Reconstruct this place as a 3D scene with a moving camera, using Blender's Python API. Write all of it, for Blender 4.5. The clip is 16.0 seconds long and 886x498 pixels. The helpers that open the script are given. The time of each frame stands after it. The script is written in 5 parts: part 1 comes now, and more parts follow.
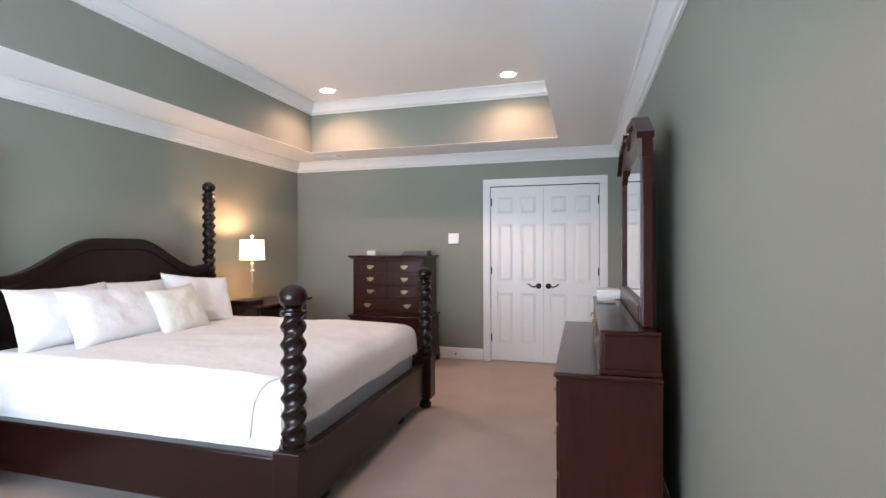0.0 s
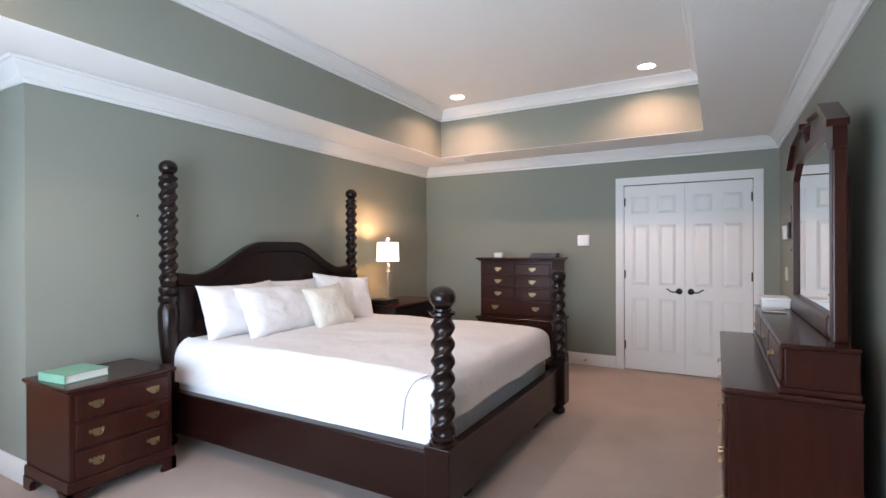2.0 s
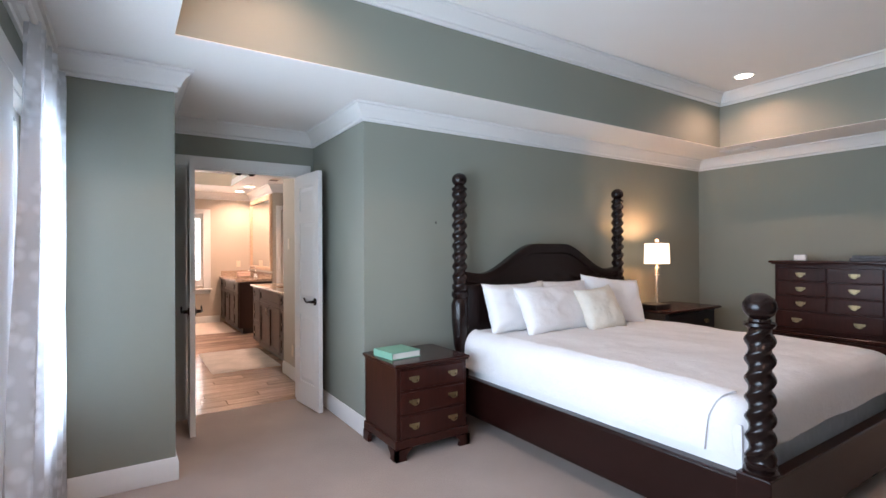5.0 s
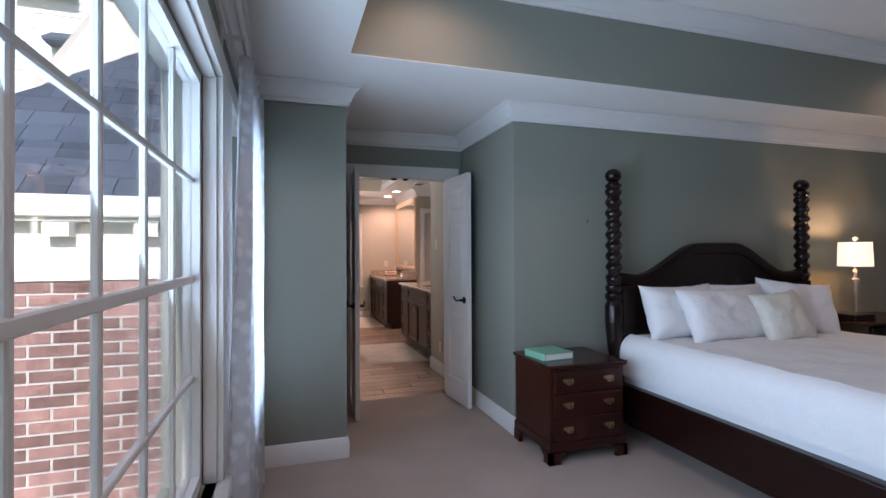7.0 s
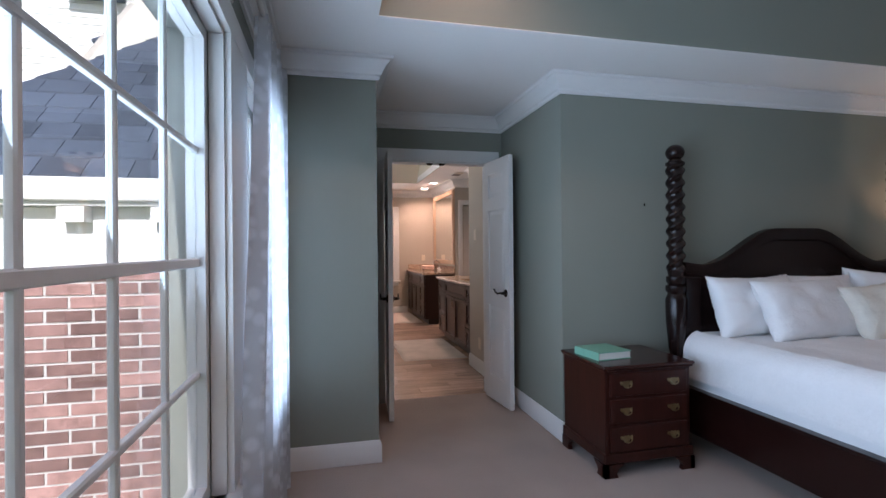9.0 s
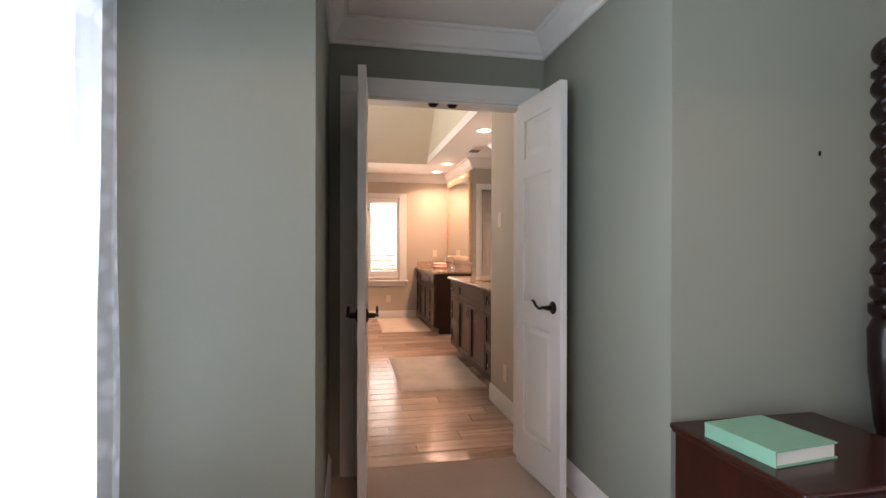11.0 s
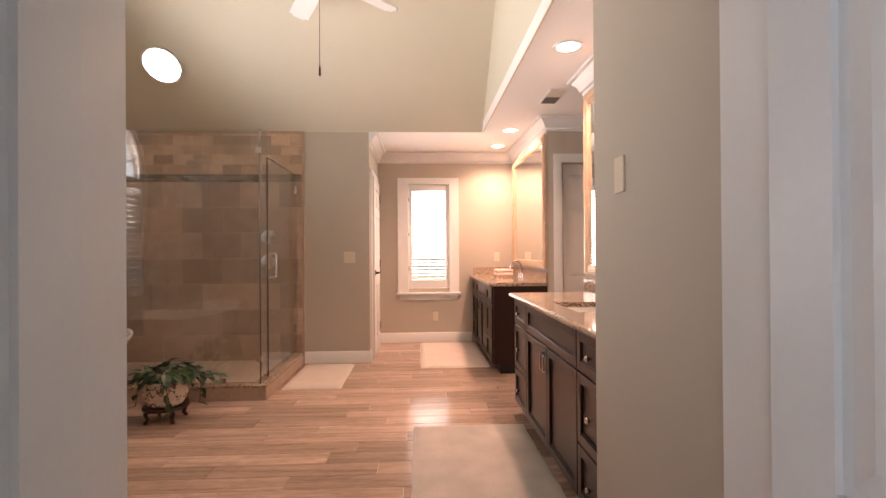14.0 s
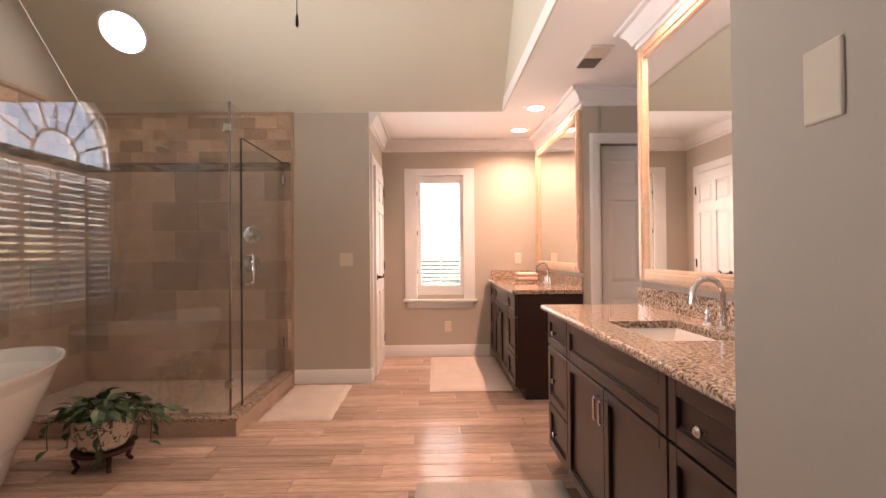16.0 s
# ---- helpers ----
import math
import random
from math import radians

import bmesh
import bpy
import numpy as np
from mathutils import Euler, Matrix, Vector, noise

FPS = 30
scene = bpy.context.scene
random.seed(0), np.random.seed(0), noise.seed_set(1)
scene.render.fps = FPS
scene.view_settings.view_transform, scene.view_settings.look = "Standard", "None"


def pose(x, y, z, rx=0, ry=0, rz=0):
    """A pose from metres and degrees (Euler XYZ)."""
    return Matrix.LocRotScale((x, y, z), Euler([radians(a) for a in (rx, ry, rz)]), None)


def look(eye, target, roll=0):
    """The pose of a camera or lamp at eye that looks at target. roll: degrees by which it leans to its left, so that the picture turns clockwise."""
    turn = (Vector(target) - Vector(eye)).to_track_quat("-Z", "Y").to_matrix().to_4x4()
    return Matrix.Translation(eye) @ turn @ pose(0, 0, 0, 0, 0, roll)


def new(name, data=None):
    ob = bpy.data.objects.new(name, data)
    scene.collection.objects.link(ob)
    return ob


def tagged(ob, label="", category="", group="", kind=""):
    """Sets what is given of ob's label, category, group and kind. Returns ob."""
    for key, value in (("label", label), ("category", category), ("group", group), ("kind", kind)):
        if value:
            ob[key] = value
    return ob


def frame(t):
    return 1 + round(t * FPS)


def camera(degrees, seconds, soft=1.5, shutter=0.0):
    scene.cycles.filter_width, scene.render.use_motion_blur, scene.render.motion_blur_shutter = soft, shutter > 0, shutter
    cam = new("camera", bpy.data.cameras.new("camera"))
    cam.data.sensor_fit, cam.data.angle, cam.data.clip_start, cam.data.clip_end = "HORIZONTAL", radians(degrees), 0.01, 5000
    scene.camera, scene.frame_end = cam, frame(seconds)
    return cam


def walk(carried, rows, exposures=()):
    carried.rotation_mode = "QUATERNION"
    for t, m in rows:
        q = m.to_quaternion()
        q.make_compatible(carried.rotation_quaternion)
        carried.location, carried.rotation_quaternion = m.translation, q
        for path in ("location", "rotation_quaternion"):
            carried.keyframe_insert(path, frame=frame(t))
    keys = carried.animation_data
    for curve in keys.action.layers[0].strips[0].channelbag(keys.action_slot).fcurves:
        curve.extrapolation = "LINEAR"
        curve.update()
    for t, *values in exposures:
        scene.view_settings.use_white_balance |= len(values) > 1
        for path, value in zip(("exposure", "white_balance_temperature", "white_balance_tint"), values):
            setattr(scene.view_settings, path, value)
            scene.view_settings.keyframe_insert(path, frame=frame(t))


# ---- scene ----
cam = camera(84.4, 16.0)
PATH = [
    (0, (0.525, 0.001, 1.345), (-0.023, 1.924, 1.334), -0.2),
    (0.5, (0.491, -0.005, 1.34), (-0.146, 1.891, 1.334), -0.3),
    (1, (0.458, -0.023, 1.345), (-0.276, 1.838, 1.338), -0.3),
    (1.5, (0.426, -0.042, 1.348), (-0.422, 1.769, 1.344), -0.2),
    (2, (0.393, -0.066, 1.353), (-0.585, 1.679, 1.35), -0.2),
    (2.5, (0.367, -0.108, 1.359), (-0.75, 1.551, 1.357), -0.3),
    (3, (0.337, -0.144, 1.361), (-0.909, 1.42, 1.36), -0.3),
    (3.5, (0.306, -0.178, 1.36), (-1.069, 1.273, 1.362), -0.3),
    (4, (0.284, -0.215, 1.364), (-1.206, 1.119, 1.365), -0.3),
    (4.5, (0.264, -0.241, 1.361), (-1.328, 0.97, 1.364), -0.3),
    (5, (0.246, -0.261, 1.357), (-1.43, 0.83, 1.364), -0.3),
    (7.5, (0.183, -0.398, 1.341), (-1.744, 0.137, 1.357), -0.3),
    (8, (0.173, -0.399, 1.338), (-1.764, 0.099, 1.353), -0.4),
    (8.5, (0.107, -0.371, 1.323), (-1.834, 0.112, 1.334), -0.5),
    (9, (-0.1, -0.302, 1.284), (-2.047, 0.156, 1.287), -0.5),
    (11.5, (-1.97, 0.222, 1.217), (-3.939, 0.57, 1.215), 0.2),
    (12, (-2.374, 0.369, 1.204), (-4.354, 0.655, 1.207), 0.1),
    (12.5, (-2.695, 0.469, 1.198), (-4.682, 0.692, 1.202), 0.0),
    (13, (-3.027, 0.552, 1.199), (-5.02, 0.713, 1.208), -0.1),
    (13.5, (-3.315, 0.576, 1.204), (-5.312, 0.691, 1.213), -0.2),
    (14, (-3.596, 0.595, 1.201), (-5.593, 0.691, 1.21), -0.4),
    (14.5, (-3.847, 0.605, 1.203), (-5.846, 0.683, 1.216), -0.4),
    (15, (-4.056, 0.61, 1.201), (-6.055, 0.675, 1.216), -0.4),
    (15.5, (-4.259, 0.636, 1.195), (-6.259, 0.685, 1.21), -0.5),
    (16, (-4.402, 0.648, 1.19), (-6.401, 0.684, 1.207), -0.5),
]
walk(cam, [(t, look(eye, target, roll)) for t, eye, target, roll in PATH],
     [(0, 1.85, 6500, 15), (2.0, 1.7, 6500, 15), (3.5, 1.45, 6450, 15), (5.2, 1.35, 6300, 15), (7.3, 0.42, 5800, 14), (9.2, 0.42, 5800, 14), (11.3, 1.25, 7250, 19), (12.0, 1.45, 7250, 20), (13.5, 1.4, 6950, 21), (16, 1.33, 6600, 21)])

# ---- world and light ----
world = bpy.data.worlds.new("sky")
world.use_nodes = True
scene.world = world
wn = world.node_tree.nodes
sky = wn.new("ShaderNodeTexSky")
sky.sky_type = "NISHITA"
sky.sun_disc = False
sky.sun_elevation, sky.sun_rotation = radians(33), radians(92)
world.node_tree.links.new(sky.outputs[0], wn["Background"].inputs[0])
wn["Background"].inputs[1].default_value = 0.15

sun = new("sun", bpy.data.lights.new("sun", "SUN"))
sun.data.energy, sun.data.angle, sun.data.color = 5.0, radians(0.5), (1.0, 0.95, 0.88)
sun.matrix_basis = look((10, -0.4, 6.5), (0, 0, 0))


def window_light(eye, target, w, h, power, colour):
    ob = new("window_light", bpy.data.lights.new("window_light", "AREA"))
    ob.data.shape, ob.data.size, ob.data.size_y = "RECTANGLE", w, h
    ob.data.energy, ob.data.color = power, colour
    ob.matrix_basis = look(eye, target)
    return ob


DAY = (0.64, 0.82, 1.0)
picture_light = window_light((-1.0, -0.69, 1.25), (-1.4, 3, 2.3), 1.70, 1.45, 28, DAY)
picture_light.data.spread = radians(132)
side_light = window_light((-2.62, -0.69, 1.25), (-2.62, 3, 1.4), 0.6, 1.45, 8, DAY)
side_light.data.spread = radians(100)
arch_light = window_light((-6.74, -2.49, 1.68), (-6.74, -0.9, 2.66), 1.36, 1.8, 29, (0.95, 0.93, 0.90))
arch_light.data.spread = radians(106)
window_light((-10.22, 0.72, 1.40), (-8, 0.72, 1.3), 0.50, 1.38, 15, (1.0, 0.92, 0.85))


def spot(x, y, z, power, colour=(1.0, 0.66, 0.42), angle=120):
    ob = new("downlight", bpy.data.lights.new("downlight", "SPOT"))
    ob.data.energy, ob.data.color, ob.data.spot_size, ob.data.spot_blend = power, colour, radians(angle), 0.7
    ob.data.shadow_soft_size = 0.05
    ob.matrix_basis = pose(x, y, z)
    return ob


BED_CANS = [(-2.07, 4.66), (-0.16, 4.71), (-2.07, 0.37), (-0.16, 0.37)]
BATH_CANS = [(-8.81, 1.58), (-9.60, 1.57), (-6.66, 1.55)]
for cx, cy in BED_CANS:
    spot(cx, cy, 2.985, 22, (1.0, 0.60, 0.42), 150)
for cx, cy in BATH_CANS:
    spot(cx, cy, 2.485, 52, (1.0, 0.62, 0.44), 150)

# ---- materials ----


def material(name, colour, rough=0.5, metal=0.0, vary=0.08, scale=6.0, grain=60.0, bump=0.1, stretch=(1, 1, 1), spec=0.5, dist=0.002):
    """A surface whose colour varies at two scales, with fine relief."""
    m = bpy.data.materials.new(name)
    m.use_nodes = True
    nt = m.node_tree
    b = nt.nodes["Principled BSDF"]
    co = nt.nodes.new("ShaderNodeTexCoord")
    mp = nt.nodes.new("ShaderNodeMapping")
    mp.inputs["Scale"].default_value = stretch
    nt.links.new(co.outputs["Object"], mp.inputs["Vector"])
    big = nt.nodes.new("ShaderNodeTexNoise")
    big.inputs["Scale"].default_value, big.inputs["Detail"].default_value = scale, 3
    fine = nt.nodes.new("ShaderNodeTexNoise")
    fine.inputs["Scale"].default_value, fine.inputs["Detail"].default_value = grain, 4
    for n in (big, fine):
        nt.links.new(mp.outputs[0], n.inputs["Vector"])
    add = nt.nodes.new("ShaderNodeMath")
    add.operation = "ADD"
    nt.links.new(big.outputs["Fac"], add.inputs[0])
    nt.links.new(fine.outputs["Fac"], add.inputs[1])
    ramp = nt.nodes.new("ShaderNodeMapRange")
    ramp.inputs["From Min"].default_value, ramp.inputs["From Max"].default_value = 0.6, 1.4
    ramp.inputs["To Min"].default_value, ramp.inputs["To Max"].default_value = 1 - vary, 1 + vary
    nt.links.new(add.outputs[0], ramp.inputs["Value"])
    mul = nt.nodes.new("ShaderNodeVectorMath")
    mul.operation = "SCALE"
    mul.inputs[0].default_value = colour
    nt.links.new(ramp.outputs[0], mul.inputs["Scale"])
    nt.links.new(mul.outputs[0], b.inputs["Base Color"])
    b.inputs["Roughness"].default_value, b.inputs["Metallic"].default_value = rough, metal
    b.inputs["Specular IOR Level"].default_value = spec
    if bump:
        bp = nt.nodes.new("ShaderNodeBump")
        bp.inputs["Strength"].default_value, bp.inputs["Distance"].default_value = bump, dist
        nt.links.new(fine.outputs["Fac"], bp.inputs["Height"])
        nt.links.new(bp.outputs[0], b.inputs["Normal"])
    return m


def per_piece(m, amount):
    """Shifts a material's lightness from object to object."""
    nt = m.node_tree
    info = nt.nodes.new("ShaderNodeObjectInfo")
    r = nt.nodes.new("ShaderNodeMapRange")
    r.inputs["To Min"].default_value, r.inputs["To Max"].default_value = 1 - amount, 1 + amount
    nt.links.new(info.outputs["Random"], r.inputs["Value"])
    b = nt.nodes["Principled BSDF"]
    old = b.inputs["Base Color"].links[0].from_socket
    s = nt.nodes.new("ShaderNodeVectorMath")
    s.operation = "SCALE"
    nt.links.new(old, s.inputs[0])
    nt.links.new(r.outputs[0], s.inputs["Scale"])
    nt.links.new(s.outputs[0], b.inputs["Base Color"])
    mp = next(n for n in nt.nodes if n.type == "MAPPING")
    sh = nt.nodes.new("ShaderNodeVectorMath")
    sh.operation = "SCALE"
    sh.inputs[0].default_value = (37, 21, 13)
    nt.links.new(info.outputs["Random"], sh.inputs["Scale"])
    nt.links.new(sh.outputs[0], mp.inputs["Location"])
    return m


def glow(name, colour, strength):
    m = bpy.data.materials.new(name)
    m.use_nodes = True
    b = m.node_tree.nodes["Principled BSDF"]
    b.inputs["Base Color"].default_value = (*colour, 1)
    b.inputs["Emission Color"].default_value = (*colour, 1)
    b.inputs["Emission Strength"].default_value = strength
    return m


def glass(name, colour=(1, 1, 1), gloss=0.0, base=0.045):
    m = bpy.data.materials.new(name)
    m.use_nodes = True
    nt = m.node_tree
    out = nt.nodes["Material Output"]
    nt.nodes.remove(nt.nodes["Principled BSDF"])
    t = nt.nodes.new("ShaderNodeBsdfTransparent")
    t.inputs[0].default_value = (*colour, 1)
    g = nt.nodes.new("ShaderNodeBsdfGlossy")
    g.inputs["Roughness"].default_value = gloss
    lw = nt.nodes.new("ShaderNodeLayerWeight")
    lw.inputs["Blend"].default_value = 0.5
    pw = nt.nodes.new("ShaderNodeMath")
    pw.operation, pw.inputs[1].default_value = "POWER", 5
    nt.links.new(lw.outputs["Facing"], pw.inputs[0])
    f = nt.nodes.new("ShaderNodeMath")
    f.operation, f.inputs[1].default_value, f.inputs[2].default_value = "MULTIPLY_ADD", 0.9, base
    nt.links.new(pw.outputs[0], f.inputs[0])
    mix = nt.nodes.new("ShaderNodeMixShader")
    nt.links.new(f.outputs[0], mix.inputs[0])
    nt.links.new(t.outputs[0], mix.inputs[1])
    nt.links.new(g.outputs[0], mix.inputs[2])
    nt.links.new(mix.outputs[0], out.inputs[0])
    return m


def granite_material():
    m = material("granite", (0.42, 0.31, 0.22), 0.12, 0, 0.15, 9, 60, 0)
    nt = m.node_tree
    b = nt.nodes["Principled BSDF"]
    co = nt.nodes.new("ShaderNodeTexCoord")
    n = nt.nodes.new("ShaderNodeTexNoise")
    n.inputs["Scale"].default_value, n.inputs["Detail"].default_value, n.inputs["Roughness"].default_value = 80, 6, 0.75
    nt.links.new(co.outputs["Object"], n.inputs["Vector"])
    r = nt.nodes.new("ShaderNodeValToRGB")
    e = r.color_ramp.elements
    e[0].position, e[0].color = 0.36, (0.03, 0.018, 0.012, 1)
    e[1].position, e[1].color = 0.66, (0.72, 0.63, 0.54, 1)
    for p, c in ((0.44, (0.16, 0.09, 0.05, 1)), (0.52, (0.46, 0.35, 0.26, 1))):
        k = e.new(p)
        k.color = c
    nt.links.new(n.outputs["Fac"], r.inputs[0])
    nt.links.new(r.outputs[0], b.inputs["Base Color"])
    return m


def tile_material(name, colour, spread):
    return per_piece(material(name, colour, 0.35, 0, 0.22, 7, 45, 0.08), spread)


M = {}
M["green"] = material("sage_wall_paint", (0.245, 0.255, 0.215), 0.75, 0, 0.03, 1.5, 220, 0.12, dist=0.0008)
M["greige"] = material("greige_wall_paint", (0.47, 0.42, 0.35), 0.7, 0, 0.03, 1.5, 220, 0.12, dist=0.0008)
M["white"] = material("white_trim_paint", (0.74, 0.73, 0.71), 0.35, 0, 0.02, 3, 90, 0.04)
M["ceil"] = material("ceiling_paint", (0.82, 0.80, 0.77), 0.9, 0, 0.03, 1.2, 160, 0.15)
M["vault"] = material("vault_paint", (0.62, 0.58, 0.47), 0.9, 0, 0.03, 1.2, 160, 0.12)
M["carpet"] = material("carpet", (0.46, 0.38, 0.33), 0.98, 0, 0.12, 2.2, 420, 0.9, spec=0.1, dist=0.006)
M["mahogany"] = material("mahogany", (0.034, 0.0085, 0.0055), 0.28, 0, 0.45, 5, 40, 0.06, (1, 1, 0.12), spec=0.28)
M["mahogany_side"] = material("mahogany_flat_grain", (0.034, 0.009, 0.006), 0.22, 0, 0.40, 5, 40, 0.05, (1, 0.12, 1), spec=0.4)
M["dark"] = material("dark_bed_wood", (0.011, 0.005, 0.0042), 0.25, 0, 0.5, 6, 50, 0.06, (1, 1, 0.15), spec=0.35)
M["darkx"] = material("dark_rail_wood", (0.015, 0.0045, 0.0034), 0.26, 0, 0.45, 5, 45, 0.05, (0.12, 0.12, 1), spec=0.32)
M["black"] = material("black_wood", (0.012, 0.010, 0.010), 0.3, 0, 0.3, 5, 50, 0.04)
M["cabinet"] = material("espresso_cabinet", (0.024, 0.011, 0.008), 0.35, 0, 0.28, 5, 60, 0.05, (1, 1, 0.15))
M["brass"] = material("antique_brass", (0.42, 0.33, 0.19), 0.32, 1.0, 0.2, 30, 120, 0.05)
M["bronze"] = material("oil_rubbed_bronze", (0.022, 0.017, 0.014), 0.35, 0.8, 0.25, 25, 120, 0.05)
M["chrome"] = material("chrome", (0.75, 0.75, 0.75), 0.08, 1.0, 0.02, 20, 60, 0)
M["linen"] = material("white_bed_linen", (0.78, 0.77, 0.77), 0.9, 0, 0.03, 5, 260, 0.35, spec=0.2, dist=0.003)
M["quilt"] = material("white_quilted_coverlet", (0.78, 0.77, 0.77), 0.9, 0, 0.03, 14, 70, 0.5, spec=0.2, dist=0.006)
M["cream"] = material("cream_cushion", (0.70, 0.66, 0.58), 0.9, 0, 0.06, 22, 160, 0.4, spec=0.2)


def raised_pattern(m, scale, height, dist):
    """Adds a stitched, cell-like relief over the fine weave of a cloth."""
    nt = m.node_tree
    bp = next(n for n in nt.nodes if n.type == "BUMP")
    co = nt.nodes.new("ShaderNodeTexCoord")
    wv = nt.nodes.new("ShaderNodeTexNoise")
    wv.inputs["Scale"].default_value = 9
    nt.links.new(co.outputs["Object"], wv.inputs["Vector"])
    mixv = nt.nodes.new("ShaderNodeVectorMath")
    mixv.operation = "MULTIPLY_ADD"
    mixv.inputs[1].default_value = (0.06, 0.06, 0.06)
    nt.links.new(wv.outputs["Color"], mixv.inputs[0])
    nt.links.new(co.outputs["Object"], mixv.inputs[2])
    vo = nt.nodes.new("ShaderNodeTexVoronoi")
    vo.feature = "SMOOTH_F1"
    vo.inputs["Scale"].default_value = scale
    nt.links.new(mixv.outputs[0], vo.inputs["Vector"])
    add = nt.nodes.new("ShaderNodeMath")
    add.operation, add.inputs[1].default_value = "MULTIPLY_ADD", height
    nt.links.new(vo.outputs["Distance"], add.inputs[0])
    nt.links.new(bp.inputs["Height"].links[0].from_socket, add.inputs[2])
    nt.links.new(add.outputs[0], bp.inputs["Height"])
    bp.inputs["Distance"].default_value = dist
    return m


raised_pattern(M["quilt"], 22, 0.9, 0.006)
raised_pattern(M["cream"], 34, 1.2, 0.006)
M["ticking"] = material("grey_blue_boxspring", (0.64, 0.66, 0.70), 0.9, 0, 0.12, 20, 200, 0.3)
M["mint"] = material("mint_book_cloth", (0.20, 0.42, 0.30), 0.6, 0, 0.06, 20, 200, 0.2)
M["paper"] = material("paper_edges", (0.72, 0.70, 0.64), 0.85, 0, 0.08, 3, 300, 0.2, (1, 1, 12))
M["shade"] = glow("lit_lamp_shade", (1.0, 0.78, 0.54), 0.8)
M["bulb"] = glow("lamp_glow", (1.0, 0.86, 0.70), 8)
M["tube"] = glow("daylight_diffuser", (1.0, 0.97, 0.93), 7)
M["crystal"] = material("clear_crystal", (0.75, 0.73, 0.70), 0.06, 0, 0.05, 20, 60, 0)
M["crystal"].node_tree.nodes["Principled BSDF"].inputs["Transmission Weight"].default_value = 0.7
M["mirror"] = material("mirror_silver", (0.86, 0.87, 0.86), 0.01, 1.0, 0.0, 3, 10, 0)
M["pane"] = glass("window_glass")
M["shower_glass"] = glass("shower_glass", (0.985, 0.987, 0.982), base=0.11)
M["granite"] = granite_material()
M["porcelain"] = material("porcelain", (0.80, 0.78, 0.75), 0.12, 0, 0.02, 3, 40, 0)
M["tub"] = material("tub_acrylic", (0.74, 0.71, 0.67), 0.18, 0, 0.02, 3, 40, 0)
M["plank"] = per_piece(material("wood_look_tile", (0.48, 0.335, 0.26), 0.16, 0, 0.42, 3, 22, 0.05, (8, 0.6, 1)), 0.26)
M["grout"] = material("floor_grout", (0.62, 0.52, 0.43), 0.9, 0, 0.08, 10, 120, 0.2)
M["tile"] = tile_material("travertine_tile", (0.43, 0.31, 0.23), 0.26)
M["tile_small"] = tile_material("travertine_brick_tile", (0.46, 0.32, 0.22), 0.32)
M["mosaic"] = per_piece(material("glass_mosaic", (0.20, 0.155, 0.12), 0.15, 0, 0.2, 30, 90, 0), 0.6)
M["pebble"] = material("pebble_floor", (0.45, 0.36, 0.28), 0.45, 0, 0.35, 22, 40, 0.7, dist=0.01)
M["mat"] = material("bath_mat_pile", (0.66, 0.56, 0.49), 0.97, 0, 0.08, 6, 300, 0.8, spec=0.1, dist=0.006)
M["mat_grey"] = material("bath_mat_worn_pile", (0.66, 0.59, 0.54), 0.97, 0, 0.2, 5, 240, 0.9, spec=0.1, dist=0.008)
M["plate"] = material("almond_plastic", (0.66, 0.58, 0.46), 0.4, 0, 0.03, 5, 80, 0)
M["plastic"] = material("white_plastic", (0.78, 0.77, 0.74), 0.4, 0, 0.02, 5, 80, 0)
M["frame_gold"] = material("champagne_mirror_frame", (0.62, 0.44, 0.30), 0.35, 0.35, 0.15, 18, 90, 0.15)
M["leaf"] = per_piece(material("pothos_leaf", (0.045, 0.085, 0.032), 0.4, 0, 0.35, 18, 90, 0.1), 0.4)
M["pot"] = material("patterned_ceramic", (0.62, 0.54, 0.44), 0.45, 0, 0.15, 9, 40, 0.1)


def floral_glaze(m, dark):
    """Brown branching figures over a cream glaze."""
    nt = m.node_tree
    b = nt.nodes["Principled BSDF"]
    old = b.inputs["Base Color"].links[0].from_socket
    co = nt.nodes.new("ShaderNodeTexCoord")
    n = nt.nodes.new("ShaderNodeTexNoise")
    n.inputs["Scale"].default_value, n.inputs["Detail"].default_value, n.inputs["Distortion"].default_value = 24, 1.5, 1.6
    nt.links.new(co.outputs["Object"], n.inputs["Vector"])
    r = nt.nodes.new("ShaderNodeValToRGB")
    r.color_ramp.elements[0].position, r.color_ramp.elements[1].position = 0.55, 0.60
    nt.links.new(n.outputs["Fac"], r.inputs[0])
    mx = nt.nodes.new("ShaderNodeMix")
    mx.data_type = "RGBA"
    nt.links.new(r.outputs["Color"], mx.inputs["Factor"])
    nt.links.new(old, mx.inputs["A"])
    mx.inputs["B"].default_value = (*dark, 1)
    nt.links.new(mx.outputs["Result"], b.inputs["Base Color"])


